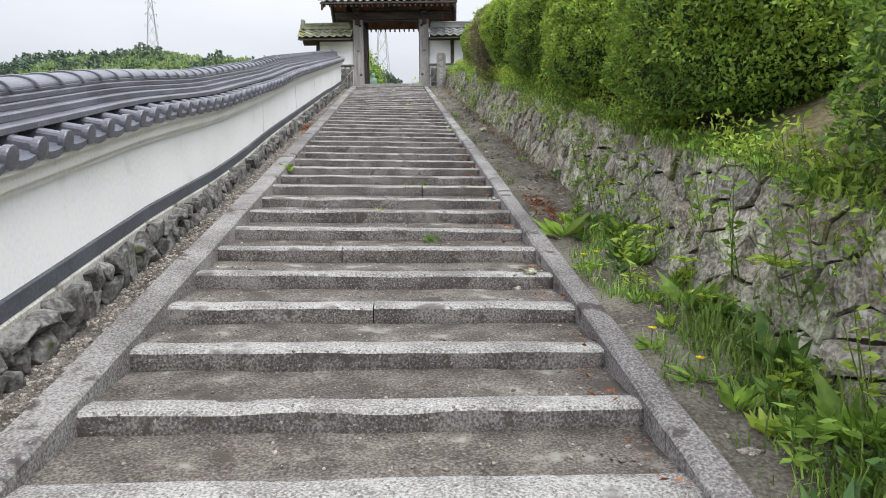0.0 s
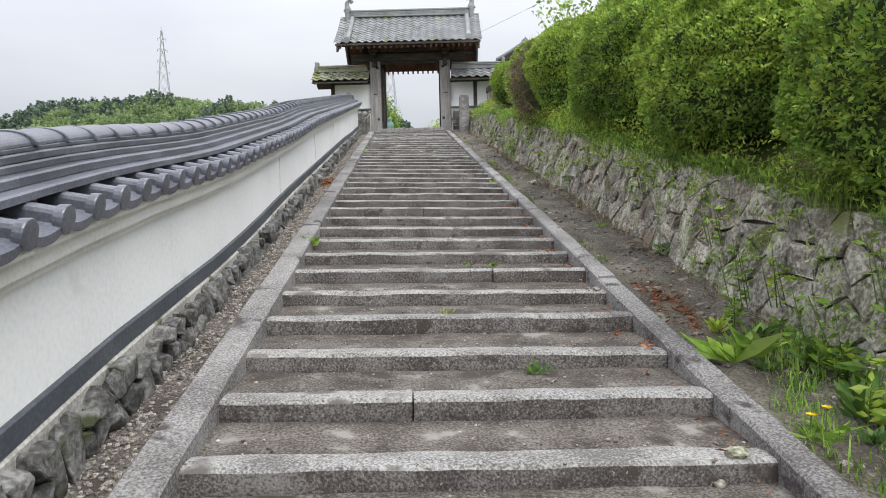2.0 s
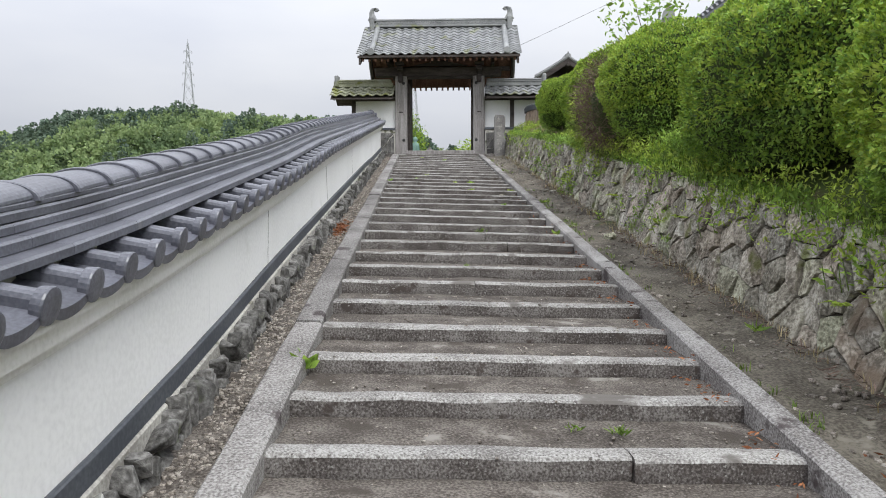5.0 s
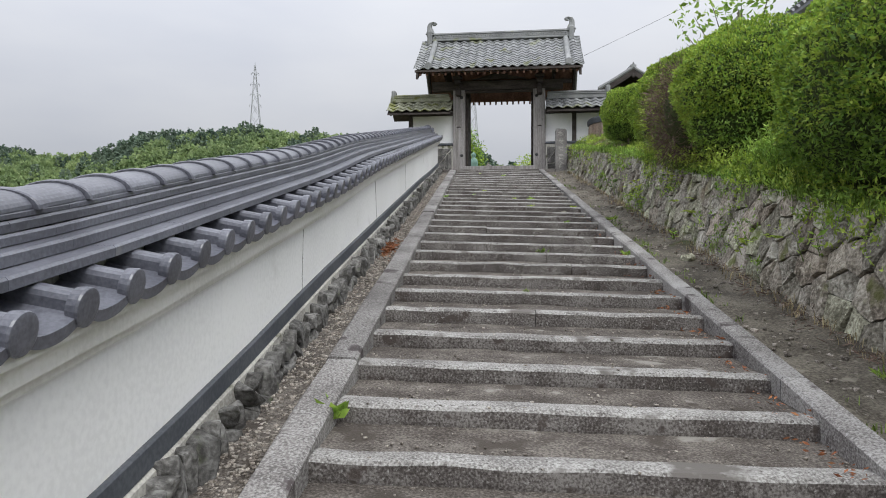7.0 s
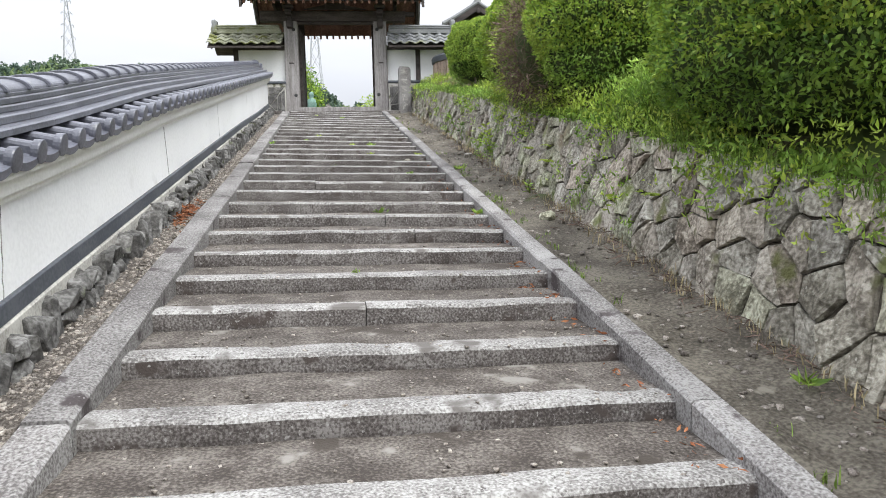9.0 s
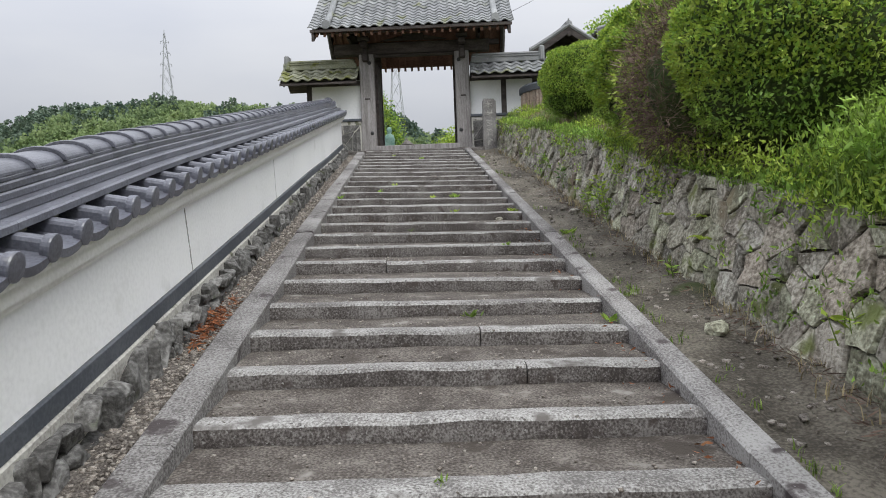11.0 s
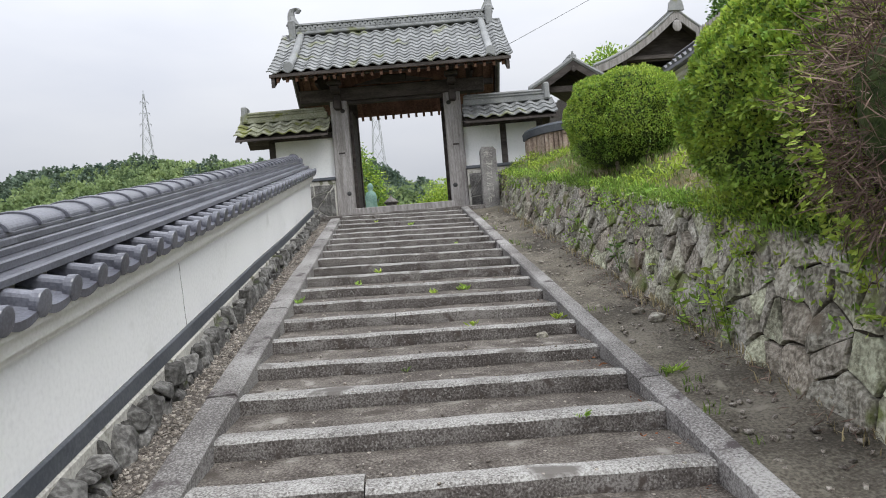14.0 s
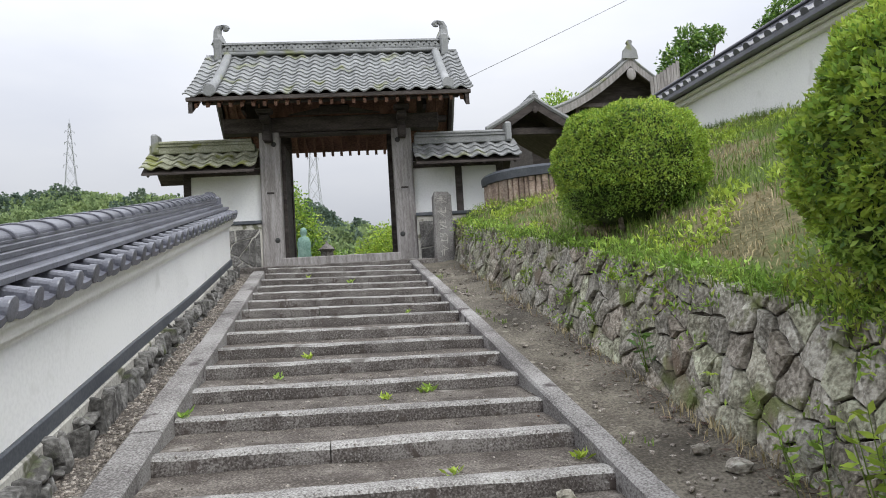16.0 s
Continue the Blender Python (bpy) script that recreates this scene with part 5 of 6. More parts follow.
pylon(pose(-287, 411, 27, 0, 0, 40), 32, 7.0, "small lattice pylon among far trees")

cu = bpy.data.curves.new("overhead_cable", "CURVE")
cu.dimensions, cu.bevel_depth, cu.bevel_resolution = "3D", 0.005, 1
sp = cu.splines.new("POLY")
CA, CB = Vector((3.3, 22.415, 6.9)), Vector((21.0, 27.999, 16.6))
sp.points.add(12)
for i, pnt in enumerate(sp.points):
    q = CA.lerp(CB, i / 12)
    pnt.co = (q.x, q.y, q.z - 0.1 * 4 * (i / 12) * (1 - i / 12), 1)
cable = new("overhead_cable", cu)
cu.materials.append(CABLE)
tagged(cable, "thin overhead cable running to the gate roof", "cable")

CREST = ((-600, 62), (-400, 58), (-255, 54.7), (-227, 50), (-196, 49.6), (-185, 46.5), (-166, 58.2), (-149, 60.9), (-133, 59.8), (-118, 62.5), (-103, 61.3), (-85, 58.1), (-76, 59.8), (-67, 56.5),
         (-53, 57.8), (-25, 55), (-3, 50.7), (2, 46.3), (7, 42.5), (14, 42.2), (23, 39.4), (60, 36), (150, 40), (400, 52))


def crest(x):
    for (xa, za), (xb, zb) in zip(CREST, CREST[1:]):
        if xa <= x <= xb:
            return za + (zb - za) * (x - xa) / (xb - xa)
    return 30.0


def hill_z(x, y):
    s = smooth01((y - 195) / 151)
    return -7.5 + (crest(x) - 16.8 + 7.5) * s


def build_hills():
    bm = bmesh.new()
    xs = [-520 + 22 * i for i in range(42)]
    ys = [145, 180, 215, 250, 285, 320, 346, 365, 410, 480, 590]
    g = [[bm.verts.new((x, y, hill_z(x, y) - 1)) for x in xs] for y in ys]
    for a, b in zip(g, g[1:]):
        for i in range(len(xs) - 1):
            bm.faces.new((a[i], a[i + 1], b[i + 1], b[i]))
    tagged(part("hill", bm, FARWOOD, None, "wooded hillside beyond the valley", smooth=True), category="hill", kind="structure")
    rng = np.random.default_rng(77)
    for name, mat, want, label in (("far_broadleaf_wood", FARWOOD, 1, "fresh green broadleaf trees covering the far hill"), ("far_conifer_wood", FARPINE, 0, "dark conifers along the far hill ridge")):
        P, A, L = [], [], []
        r = random.Random(5 + want)
        count = 0
        while count < 1100:
            x = r.uniform(-430, 110)
            y = 350 - abs(r.gauss(0, 58)) if r.random() < 0.75 else r.uniform(334, 356)
            if y < 175:
                continue
            mix = noise.noise(Vector((x * 0.013, y * 0.007, 3.0))) + (0.25 if -150 < x < -85 else -0.08) + r.uniform(-0.2, 0.2)
            if (mix > 0) != bool(want):
                continue
            count += 1
            z = hill_z(x, y)
            if want:
                rad, hgt = r.uniform(4.2, 7.6), r.uniform(9, 14)
                k = 210
                d = unit(rng.normal(size=(k, 3)))
                d[:, 2] = np.abs(d[:, 2]) * 1.0 - 0.25
                lump = 1 + 0.3 * np.sin(d[:, 0] * 5 + count) * np.cos(d[:, 1] * 5 + count * 2)
                p = np.array([x, y, z + hgt - rad]) + d * lump[:, None] * np.array([rad, rad, rad * 0.9])
                P.append(p); A.append(unit(d + rng.normal(0, 0.6, (k, 3)))); L.append(rng.uniform(0.85, 1.9, k))
            else:
                rad, hgt = r.uniform(2.8, 4.8), r.uniform(10, 15.5)
                k = 170
                t = rng.uniform(0, 1, k) ** 0.7
                a = rng.uniform(0, 6.28, k)
                rr = rad * (1 - t) ** 0.8 + 0.1
                p = np.stack([x + rr * np.cos(a), y + rr * np.sin(a), z + t * hgt], 1)
                d = np.stack([np.cos(a), np.sin(a), np.full(k, 0.15)], 1)
                P.append(p); A.append(unit(d + rng.normal(0, 0.35, (k, 3)))); L.append(rng.uniform(0.85, 1.8, k))
        P, A, L = np.concatenate(P), np.concatenate(A), np.concatenate(L)
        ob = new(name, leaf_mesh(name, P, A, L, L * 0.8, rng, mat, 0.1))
        tagged(ob, label, "woodland", kind="stuff")


build_hills()


# ---- trees and garden beyond ----
def leafy_tree(name, label, m, height, crown, n, leaf, mats, seed, category="tree", trunk_r=0.10):
    """crown: lobes (x, y, z, radius) about the foot."""
    rng = np.random.default_rng(seed)
    top = thing(name, label, category, m)
    bm = bmesh.new()
    fork = height * 0.35
    rod(bm, (0, 0, -0.4), (0.03, 0.02, fork), trunk_r, trunk_r * 0.7, 8)
    part("trunk", bm, BARK, top)
    for x, y, z, r in crown:
        bm = bmesh.new()
        rod(bm, (0.03, 0.02, fork * 0.9), (x, y, z), trunk_r * 0.45, trunk_r * 0.12, 5)
        part("limb", bm, BARK, top)
    tot = sum(r * r for *_, r in crown)
    for mat, share in mats:
        P, A = [], []
        for x, y, z, r in crown:
            k = max(3, int(n * share * r * r / tot))
            d = unit(rng.normal(size=(k, 3)))
            rad = r * rng.uniform(0.45, 1.05, (k, 1)) * (1 + 0.22 * np.sin(d[:, :1] * 7 + x * 3) * np.cos(d[:, 1:2] * 6 + z))
            P.append(np.array([x, y, z]) + d * rad)
            A.append(unit(d + rng.normal(0, 0.7, (k, 3)) + np.array([0, 0, -0.1])))
        P, A = np.concatenate(P), np.concatenate(A)
        L = rng.uniform(0.6, 1.3, len(P)) * leaf
        ob = new("crown", leaf_mesh("crown", P, A, L, L * 0.5, rng, mat))
        ob.parent = top
    return top


leafy_tree("garden_tree", "leafy green garden tree beside the path beyond the gate", pose(-0.55, 28.707, 3.7), 3.0,
           [(-0.2, 0, 2.5, 0.75), (0.35, 0.1, 2.0, 0.6), (0.75, -0.1, 1.35, 0.55), (-0.7, 0.2, 1.8, 0.8), (0.95, 0.2, 0.75, 0.5), (0.2, -0.2, 1.2, 0.6), (1.3, 0.3, 0.5, 0.4)], 9000, 0.10, [(LEAF, 0.6), (YOUNGLEAF, 0.25), (DARKLEAF, 0.15)], 4)
leafy_tree("garden_shrub", "yellow-green rounded garden shrub beyond the gate", pose(2.75, 31.46, 3.6), 1.6,
           [(0, 0, 1.0, 0.75), (-0.55, 0, 0.7, 0.6), (0.5, 0.1, 1.1, 0.7), (-0.9, 0.1, 0.4, 0.4)], 6000, 0.09, [(YOUNGLEAF, 0.75), (LEAF, 0.25)], 6, "shrub")
leafy_tree("garden_shrub", "small green shrub among the garden stones", pose(1.3, 33.033, 3.4), 1.0, [(0, 0, 0.6, 0.6), (-0.6, 0.2, 0.8, 0.6), (0.6, 0, 0.5, 0.5)], 3500, 0.09, [(DARKLEAF, 0.5), (LEAF, 0.5)], 7, "shrub")
PINE_LOBES = [(0, 0, 4.6, 0.55), (0.5, 0.2, 4.2, 0.5), (-0.6, 0, 3.8, 0.6), (0.9, 0, 4.7, 0.4), (0.1, 0.2, 3.3, 0.7), (-0.9, 0, 3.2, 0.45), (0.8, 0.1, 3.3, 0.5), (1.3, 0, 4.9, 0.3), (-0.3, 0, 2.6, 0.8), (0.6, 0, 2.3, 0.8)]
leafy_tree("pine_tree", "dark layered pine rising behind the precinct wall", pose(15.6, 35.392, 5.4), 5.0, [(x, y, z + 2.6, r) for x, y, z, r in PINE_LOBES], 9000, 0.16, [(DARKLEAF, 0.85), (LEAF, 0.15)], 8, trunk_r=0.16)
leafy_tree("pine_tree", "dark pine top above the precinct wall", pose(20.0, 35.392, 5.4), 5.0, [(x, y, z + 3.9, r) for x, y, z, r in PINE_LOBES], 9000, 0.16, [(DARKLEAF, 0.9), (LEAF, 0.1)], 9, trunk_r=0.16)
leafy_tree("broadleaf_tree", "fresh green tree top behind the small gate", pose(10.2, 36.179, 5.4), 4.0, [(0, 0, 4.6, 0.8), (-0.7, 0, 4.2, 0.7), (0.8, 0, 4.3, 0.8), (0, 0, 3.6, 1.1)], 4000, 0.16, [(LEAF, 0.6), (YOUNGLEAF, 0.4)], 10)
leafy_tree("sapling", "young tree with broad light green leaves among the shrubs", pose(3.75, 11.168, nose(11.168) + 0.8), 2.1,
           [(-0.2, 0.5, 2.1, 0.28), (-0.25, 1.0, 2.05, 0.25), (-0.15, -0.4, 1.75, 0.32), (-0.1, -1.0, 1.6, 0.3), (0, 0.1, 1.85, 0.3), (-0.3, 1.4, 2.0, 0.18)], 300, 0.09, [(LEAF, 1.0)], 11, trunk_r=0.03)


def build_statue():
    bm = bmesh.new()
    prof = [(0.20, 0), (0.21, 0.08), (0.16, 0.10), (0.17, 0.3), (0.14, 0.55), (0.15, 0.72), (0.12, 0.84), (0.05, 0.88), (0.075, 0.94), (0.08, 1.0), (0.05, 1.06), (0.01, 1.08)]
    sweep(bm, [[(r * math.cos(t), r * 0.8 * math.sin(t), z) for t in [2 * math.pi * j / 12 for j in range(12)]] for r, z in prof])
    ob = part("statue", bm, BRONZE, None, "", smooth=True)
    ob.matrix_basis = pose(0.36, 25.954, TOP_Z - 0.02)
    tagged(ob, "verdigris standing figure on a low plinth", "statue")
    bm = bmesh.new()
    prof = [(0.16, 0), (0.16, 0.12), (0.09, 0.15), (0.09, 0.35), (0.15, 0.40), (0.14, 0.52), (0.2, 0.58), (0.03, 0.72), (0.01, 0.78)]
    sweep(bm, [[(r * math.cos(t), r * math.sin(t), z) for t in [2 * math.pi * j / 8 for j in range(8)]] for r, z in prof])
    ob = part("stone_lantern", bm, GRANITE, None)
    ob.matrix_basis = pose(0.86, 26.269, TOP_Z - 0.02)
    tagged(ob, "small weathered stone lantern in the garden", "lantern")


build_statue()


# ---- weeds, ferns, flowers, litter ----
def weed(loc, n, leaf, spread, rise, mat, seed, label, name="weed", category="plant", ratio=0.28, out=(0, 0, 0)):
    """A rosette or clump of bent leaves."""
    rng = np.random.default_rng(seed)
    top = thing(name, label, category, pose(*loc))
    a = rng.uniform(0, 6.28, n)
    d = np.stack([np.cos(a) * spread, np.sin(a) * spread, np.full(n, rise) * rng.uniform(0.5, 1.4, n)], 1) + np.array(out)
    p = np.stack([rng.normal(0, 0.015, n), rng.normal(0, 0.015, n), rng.uniform(0, 0.02, n)], 1)
    L = rng.uniform(0.5, 1.15, n) * leaf
    ob = new("leaves", leaf_mesh("leaves", p, unit(d), L, L * ratio, rng, mat, -0.15))
    ob.name = "foliage"
    ob.parent = top
    return top


def stemmed(loc, height, n, leaf, mat, seed, label, out=(-0.25, 0.0), stems=3):
    """Upright stems with leaves all the way up."""
    rng = np.random.default_rng(seed)
    top = thing("weed", label, "plant", pose(*loc))
    P, A = [], []
    for s in range(stems):
        b = np.array([rng.normal(0, 0.04), rng.normal(0, 0.05), 0])
        e = b + np.array([out[0] * height * rng.uniform(0.3, 1), out[1] * height + rng.normal(0, 0.08) * height, height * rng.uniform(0.7, 1.05)])
        bm = bmesh.new()
        rod(bm, b, e, 0.004, 0.002, 4)
        part("stem", bm, GRASS, top)
        k = n // stems
        t = rng.uniform(0.1, 1, k)[:, None]
        P.append(b + (e - b) * t)
        a = rng.uniform(0, 6.28, k)
        A.append(unit(np.stack([np.cos(a), np.sin(a), rng.uniform(-0.1, 0.7, k)], 1)))
    P, A = np.concatenate(P), np.concatenate(A)
    L = rng.uniform(0.5, 1.1, len(P)) * leaf
    ob = new("foliage", leaf_mesh("foliage", P, A, L, L * 0.33, rng, mat, -0.1))
    ob.parent = top


def fern(loc, fronds, length, seed, label="bright green fern growing from the stone wall"):
    rng = np.random.default_rng(seed)
    top = thing("fern", label, "fern", pose(*loc), "ferns on the stone wall")
    for f in range(fronds):
        a = math.pi + (f - (fronds - 1) / 2) * 0.7 + rng.normal(0, 0.2)
        L = length * rng.uniform(0.7, 1.1)
        d = np.array([math.cos(a), math.sin(a), 0.0])
        s = np.array([-math.sin(a), math.cos(a), 0.0])
        P, A, LL = [], [], []
        for i in range(12):
            t = (i + 1) / 13
            c = d * L * t * 0.8 + np.array([0, 0, L * (0.55 * t - 0.55 * t * t)])
            for sg in (-1, 1):
                P.append(c); A.append(s * sg + d * 0.35); LL.append(L * 0.33 * (1 - t) ** 0.7 + 0.008)
        LL = np.array(LL)
        ob = new("frond", leaf_mesh("frond", np.array(P), unit(np.array(A)), LL, LL * 0.32, rng, YOUNGLEAF, 0.0))
        ob.parent = top


STEP_WEEDS = [(1.456, 3.13, 16, 0.09, DARKLEAF), (1.51, 14.912, 18, 0.10, LEAF), (1.22, 14.747, 26, 0.05, YOUNGLEAF), (0.7, 15.809, 20, 0.06, YOUNGLEAF), (0.5, 15.376, 14, 0.06, LEAF),
              (0.03, 14.503, 20, 0.07, LEAF), (2.09, 13.654, 22, 0.07, YOUNGLEAF), (1.43, 13.528, 24, 0.05, YOUNGLEAF), (1.17, 19.545, 16, 0.07, LEAF), (1.29, 10.107, 20, 0.06, GRASS),
              (2.12, 9.831, 20, 0.07, LEAF), (1.5, 5.152, 20, 0.06, GRASS), (1.3, 5.191, 14, 0.05, GRASS), (1.05, 3.933, 18, 0.035, YOUNGLEAF), (0.6, 20.056, 12, 0.06, YOUNGLEAF), (1.7, 17.618, 12, 0.05, LEAF),
              (0.9, 12.82, 12, 0.045, GRASS), (1.75, 11.758, 14, 0.05, LEAF), (1.0, 8.101, 10, 0.04, GRASS)]
for i, (x, y, n, L, mat) in enumerate(STEP_WEEDS):
    k = math.floor(y / GO + 0.02)
    weed((x, y, nose(k * GO) + fall(x) - 0.008), n, L, 0.8, 0.7, mat, 200 + i, "small green weed sprouting from a stair joint")
weed((-0.02, 5.82, nose(5.82) - 0.02), 18, 0.11, 0.8, 0.8, LEAF, 230, "leafy weed growing between kerb and step", ratio=0.5)
weed((2.47, 3.107, path_z(2.47, 3.107)), 26, 0.30, 1.0, 0.55, LEAF, 231, "large long-leaved dock beside the kerb", ratio=0.22)
weed((2.62, 3.185, path_z(2.62, 3.185)), 16, 0.24, 1.0, 0.7, LEAF, 232, "large long-leaved dock beside the kerb", ratio=0.22)
weed((2.43, 12.324, path_z(2.43, 12.324)), 26, 0.09, 0.9, 0.5, LEAF, 233, "low green weed on the earth path", ratio=0.2)
weed((2.75, 6.449, path_z(2.75, 6.449)), 18, 0.10, 0.9, 0.6, LEAF, 234, "low green weed on the earth path", ratio=0.2)
for i, (x, y) in enumerate(((2.50, 0.802), (2.41, 1.133), (2.40, 2.328), (2.50, 2.383))):
    z = path_z(x, y)
    d = weed((x, y, z), 16, 0.13, 1.0, 0.35, LEAF, 240 + i, "yellow dandelion in flower beside the kerb", "dandelion", "flower", 0.2)
    bm = bmesh.new()
    rod(bm, (0, 0, 0), (0.01, 0.01, 0.10), 0.003, sides=5)
    part("stem", bm, GRASS, d)
    bm = bmesh.new()
    for k in range(26):
        a = k * 2.4
        r = 0.022 * (0.55 + 0.45 * (k % 3) / 2)
        bmesh.ops.create_cone(bm, cap_ends=True, segments=3, radius1=0.005, radius2=0.002, depth=r, matrix=pose(0.01, 0.01, 0.10, 0, 0, math.degrees(a)) @ pose(r / 2, 0, 0.006, 0, 72, 0))
    part("flower_head", bm, YELLOW, d)
for i, (y, z, h, n, mat) in enumerate(((12.623, 0.12, 0.42, 44, YOUNGLEAF), (12.977, 0.02, 0.30, 36, LEAF), (14.55, 0.1, 0.3, 24, DARKLEAF), (10.696, 0.0, 0.14, 18, LEAF), (5.977, 0.4, 0.2, 18, LEAF), (12.505, 0.05, 0.3, 20, LEAF),
                                       (1.337, 0.25, 0.5, 44, LEAF), (2.879, 0.0, 0.5, 46, LEAF), (2.281, 0.1, 0.4, 36, YOUNGLEAF), (3.775, 0.02, 0.46, 44, LEAF), (3.461, 0.15, 0.36, 30, YOUNGLEAF), (5.112, 0.0, 0.16, 20, DARKLEAF),
                                       (4.326, 0.3, 0.3, 24, LEAF), (0.708, 0.3, 0.5, 40, LEAF), (0.236, 0.1, 0.5, 40, YOUNGLEAF), (1.73, 0.42, 0.34, 28, LEAF), (7.55, 0.4, 0.2, 16, LEAF), (8.809, 0.2, 0.2, 16, YOUNGLEAF), (15.415, 0.2, 0.24, 18, LEAF), (17.303, 0.2, 0.24, 18, YOUNGLEAF), (2.674, 0.35, 0.4, 30, LEAF))):
    p = face_pt(y, z, 0.03)
    stemmed(tuple(p), h, n, 0.085, mat, 300 + i, "leafy green weed growing from the stone wall", stems=4)
for i, (y, z, k, L) in enumerate(((10.319, 0.36, 3, 0.20), (11.003, 0.40, 3, 0.16), (10.382, 0.50, 2, 0.15), (5.82, 0.36, 3, 0.16), (11.326, 0.52, 2, 0.13), (1.494, 0.1, 5, 0.26), (1.809, 0.2, 4, 0.22), (2.517, 0.2, 4, 0.2), (3.303, 0.35, 3, 0.2), (13.764, 0.3, 2, 0.12), (8.18, 0.45, 3, 0.14), (0.944, 0.45, 4, 0.24))):
    fern(tuple(face_pt(y, z, 0.04)), k, L, 400 + i)
rngf = random.Random(91)
for i in range(46):
    y = rngf.uniform(-1.101, 3.618)
    x = rngf.uniform(2.5, 2.9)
    if i % 2:
        weed((x, y, path_z(x, y)), 24, rngf.uniform(0.07, 0.16), 0.8, 0.8, (LEAF, DARKLEAF, YOUNGLEAF)[i % 3], 500 + i, "leafy weed at the foot of the stone wall", ratio=0.3)
    else:
        stemmed((x, y, path_z(x, y)), rngf.uniform(0.10, 0.24), 44, 0.085, (LEAF, DARKLEAF, YOUNGLEAF)[i % 3], 500 + i, "upright leafy weed at the wall foot", (0, 0))
for i in range(26):
    y = rngf.uniform(0.708, 1.888) if i < 12 else rngf.uniform(2.359, 9.438)
    stemmed((3.12 + rngf.uniform(-0.04, 0.25), y, nose(y) + 0.70), rngf.uniform(0.12, 0.3), 26, 0.08, (LEAF, YOUNGLEAF)[i % 2], 560 + i, "leafy weed on top of the stone wall", (-0.4, 0))
foot = [(rngf.uniform(2.40, 2.92), y, 0) for y in [rngf.uniform(-1.258, 3.303) for _ in range(420)]]
foot = [(x, y, path_z(x, y)) for x, y, _ in foot if noise.noise(Vector((x * 3, y * 1.5, 2))) + (0.35 if y < 1.26 else 0.0) + (x - 2.6) * 0.8 > 0.0]
tufts("path_grass", foot, LEAF, "rank green grass along the wall foot", 15, 0.03, 0.11, 0.05, 9, width=0.003)
tall = [(rngf.uniform(2.62, 2.92), y, 0) for y in [rngf.uniform(-1.4, 1.5) for _ in range(110)]]
tufts("tall_grass", [(x, y, path_z(x, y)) for x, y, _ in tall], GRASS, "tall rank grass at the foot of the stone wall", 18, 0.08, 0.26, 0.06, 10, width=0.004)
for i, (x, y, n, L) in enumerate(((2.78, 1.55, 22, 0.26), (2.84, 0.75, 26, 0.30), (2.80, 0.2, 24, 0.28), (2.70, 2.45, 20, 0.22), (2.55, 0.55, 18, 0.16), (2.48, -0.2, 20, 0.18), (2.86, 2.9, 18, 0.2), (2.74, -0.5, 24, 0.26))):
    weed((x, y, path_z(x, y)), n, L, 0.75, 0.9, (LEAF, DARKLEAF)[i % 2], 600 + i, "leafy long-bladed weed at the wall foot", ratio=0.24)
low = [(2.37 + abs(rngf.gauss(0, 0.05)), y, 0) for y in [rngf.uniform(0, 21.235) for _ in range(170)]]
tufts("kerb_grass", [(x, y, path_z(x, y)) for x, y, _ in low if noise.noise(Vector((y * 0.8, 0, 5))) > 0.0], GRASS, "short grass tufts beside the kerb", 16, 0.02, 0.07, 0.02, 8, width=0.003)
spr = [(2.9 - abs(rngf.gauss(0, 0.04)), y, 0) for y in [rngf.uniform(3.146, 20.449) for _ in range(240)]]
tufts("wall_foot_straw", [(x, y, path_z(x, y)) for x, y, _ in spr], STRAW, "dry straw along the wall foot", 17, 0.03, 0.10, 0.05, 6, width=0.003)


def litter(name, count, cx, cy, sx, sy, f, mat, label, seed, lmin=0.015, lmax=0.05, ratio=0.4):
    rng = np.random.default_rng(seed)
    x, y = cx + rng.normal(0, sx, count), cy + rng.normal(0, sy, count)
    z = np.array([f(a, b) for a, b in zip(x, y)]) + rng.uniform(0.004, 0.03, count)
    a = rng.uniform(0, 6.28, count)
    ax = unit(np.stack([np.cos(a), np.sin(a), rng.normal(0, 0.35, count)], 1))
    L = rng.uniform(lmin, lmax, count)
    ob = new(name, leaf_mesh(name, np.stack([x, y, z], 1), ax, L, L * ratio, rng, mat, 0.1))
    return tagged(ob, label, "leaf litter", kind="stuff")


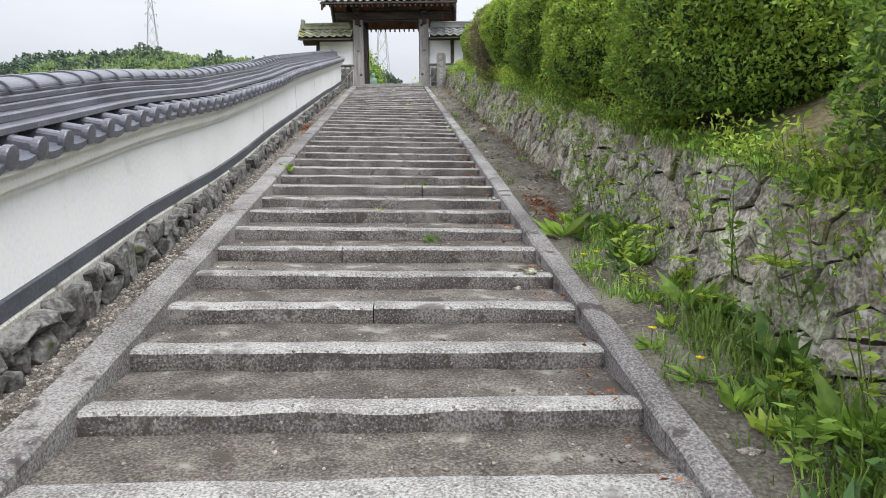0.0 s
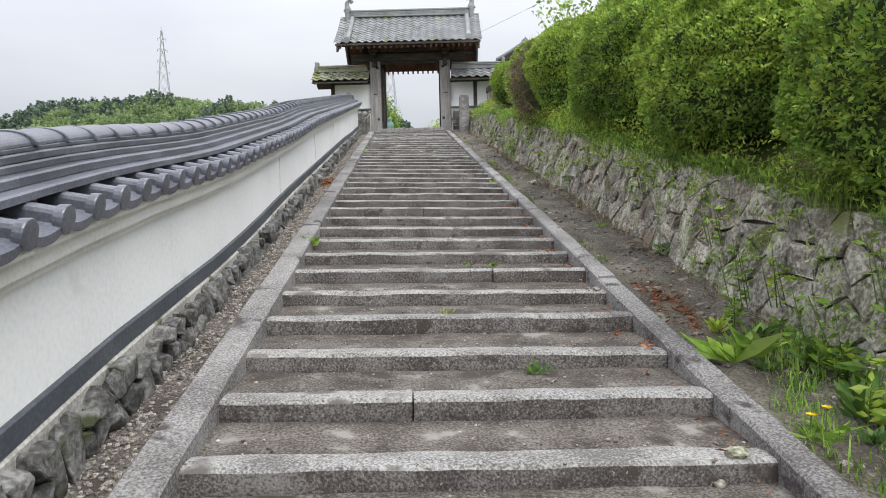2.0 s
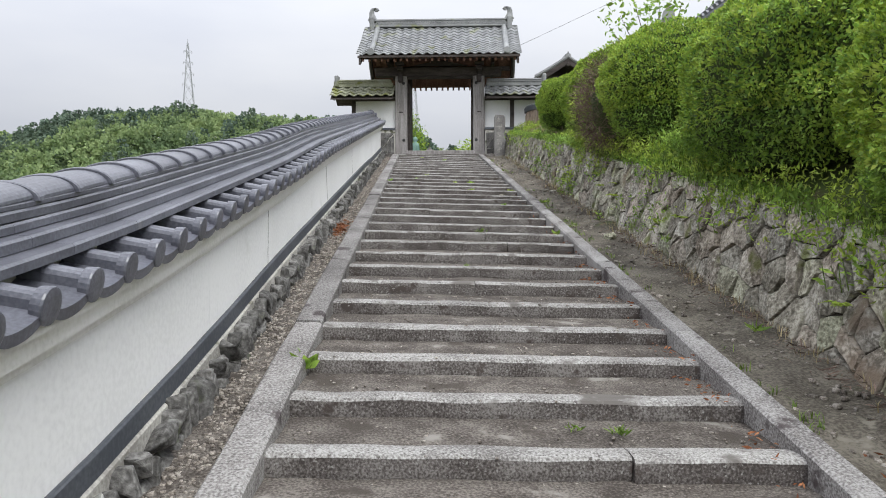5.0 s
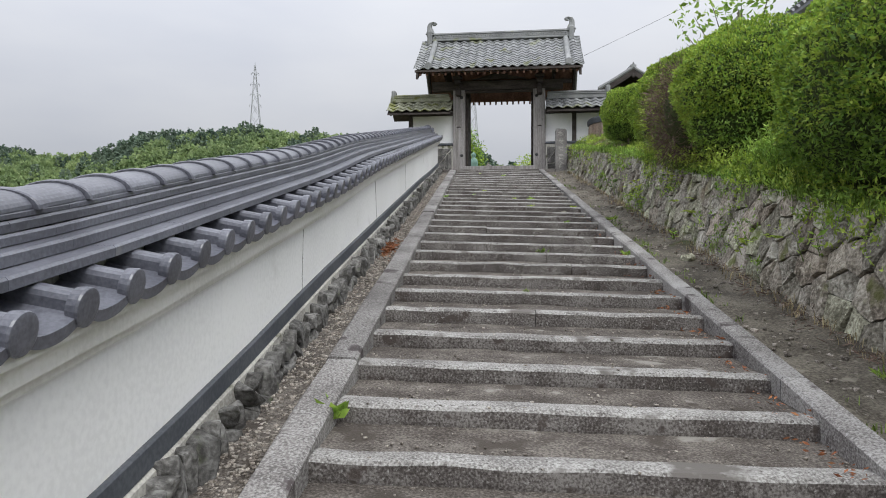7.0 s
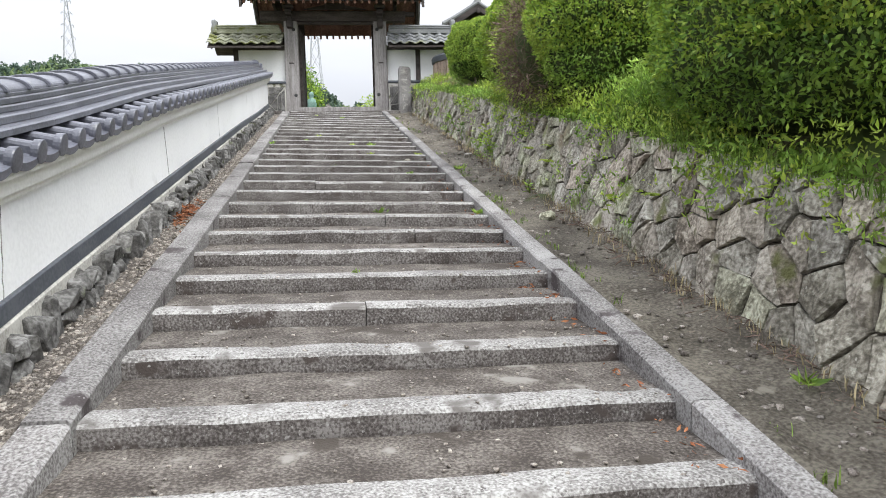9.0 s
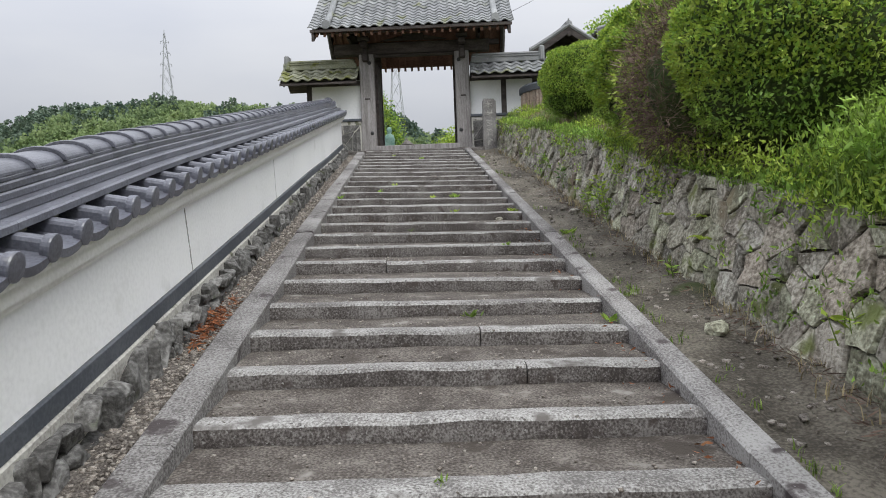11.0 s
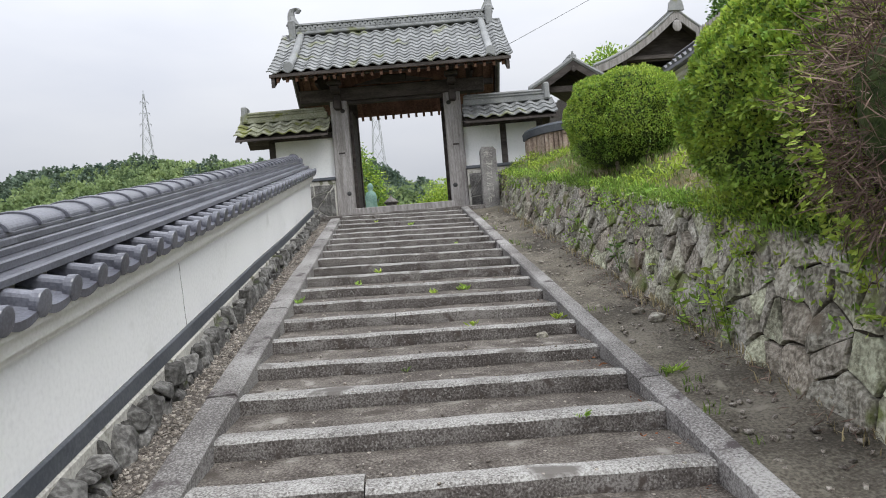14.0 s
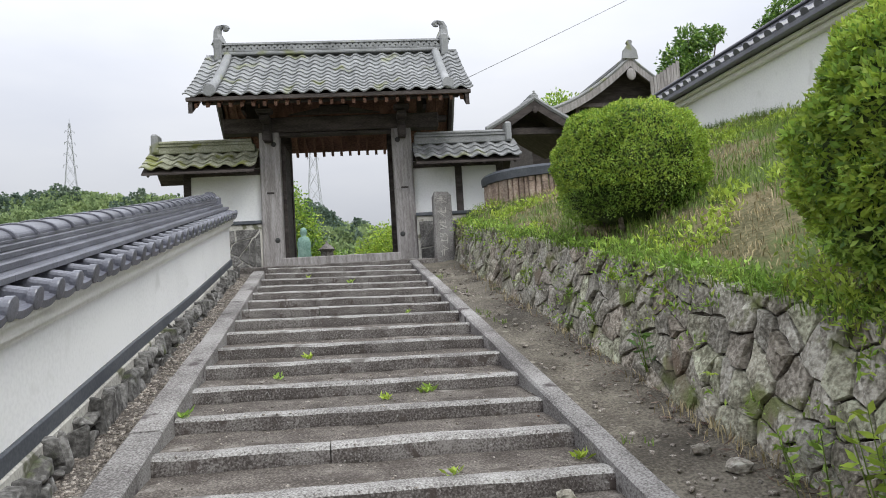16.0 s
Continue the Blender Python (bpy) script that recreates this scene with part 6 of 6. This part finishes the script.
clampx = lambda f, a, b: (lambda x, y: f(max(a, min(b, x)), y))
litter("red_leaf_litter", 520, -0.34, 10.028, 0.06, 0.22, clampx(gravel_z, -0.5, -0.22), RUST, "rust-red dead leaves on the gravel strip", 1, 0.02, 0.07, 0.2)
litter("red_leaf_litter", 420, 2.50, 4.09, 0.06, 0.275, clampx(path_z, 2.4, 2.9), RUST, "rust-red dead leaves beside the kerb", 2, 0.02, 0.06, 0.25)
litter("brown_leaf_litter", 900, 2.84, 6.685, 0.05, 2.045, clampx(path_z, 2.4, 2.9), TWIG, "brown twigs and leaves along the wall foot", 3, 0.03, 0.12, 0.08)
litter("brown_leaf_litter", 700, 2.80, 12.584, 0.07, 3.539, clampx(path_z, 2.4, 2.9), TWIG, "brown twigs and leaves along the wall foot", 4, 0.02, 0.10, 0.1)
step_top = lambda x, y: nose(math.floor(y / GO) * GO) + fall(x) - 0.004
litter("step_litter", 420, 2.07, 4.719, 0.05, 3.933, clampx(step_top, 0.05, 2.15), RUST, "dead leaves gathered in the stair corners", 5, 0.015, 0.05, 0.3)
pebbles("step_grit", 5200, 0.02, 2.15, -1.101, 20.449, step_top, 0.003, 0.011, GRAVEL, "loose grit and chips on the treads", 6, "grit")
pebbles("path_stones", 1500, 2.40, 2.92, -0.786, 20.449, path_z, 0.004, 0.026, GRAVEL, "small stones scattered on the earth path", 7, "stones")
for i, (x, y, s) in enumerate(((2.03, 2.186, 0.045), (1.94, 2.139, 0.03), (2.1, 4.326, 0.03), (2.74, 13.292, 0.07), (2.68, 13.528, 0.06), (2.66, 9.556, 0.09), (1.9, 13.331, 0.05))):
    bm = bmesh.new()
    bmesh.ops.create_icosphere(bm, subdivisions=2, radius=1)
    for v in bm.verts:
        v.co = Vector((v.co.x, v.co.y * 0.8, v.co.z * 0.55)) * s * (1 + 0.35 * noise.noise(v.co * 1.7 + Vector((i, 0, 0))))
    ob = part("loose_stone", bm, WALLSTONE, None)
    ob.matrix_basis = pose(x, y, (path_z(x, y) if x > 2.3 else step_top(x, y)) + s * 0.3, 0, 0, i * 50)
    tagged(ob, "loose angular stone lying on the ground", "stone", "loose stones")
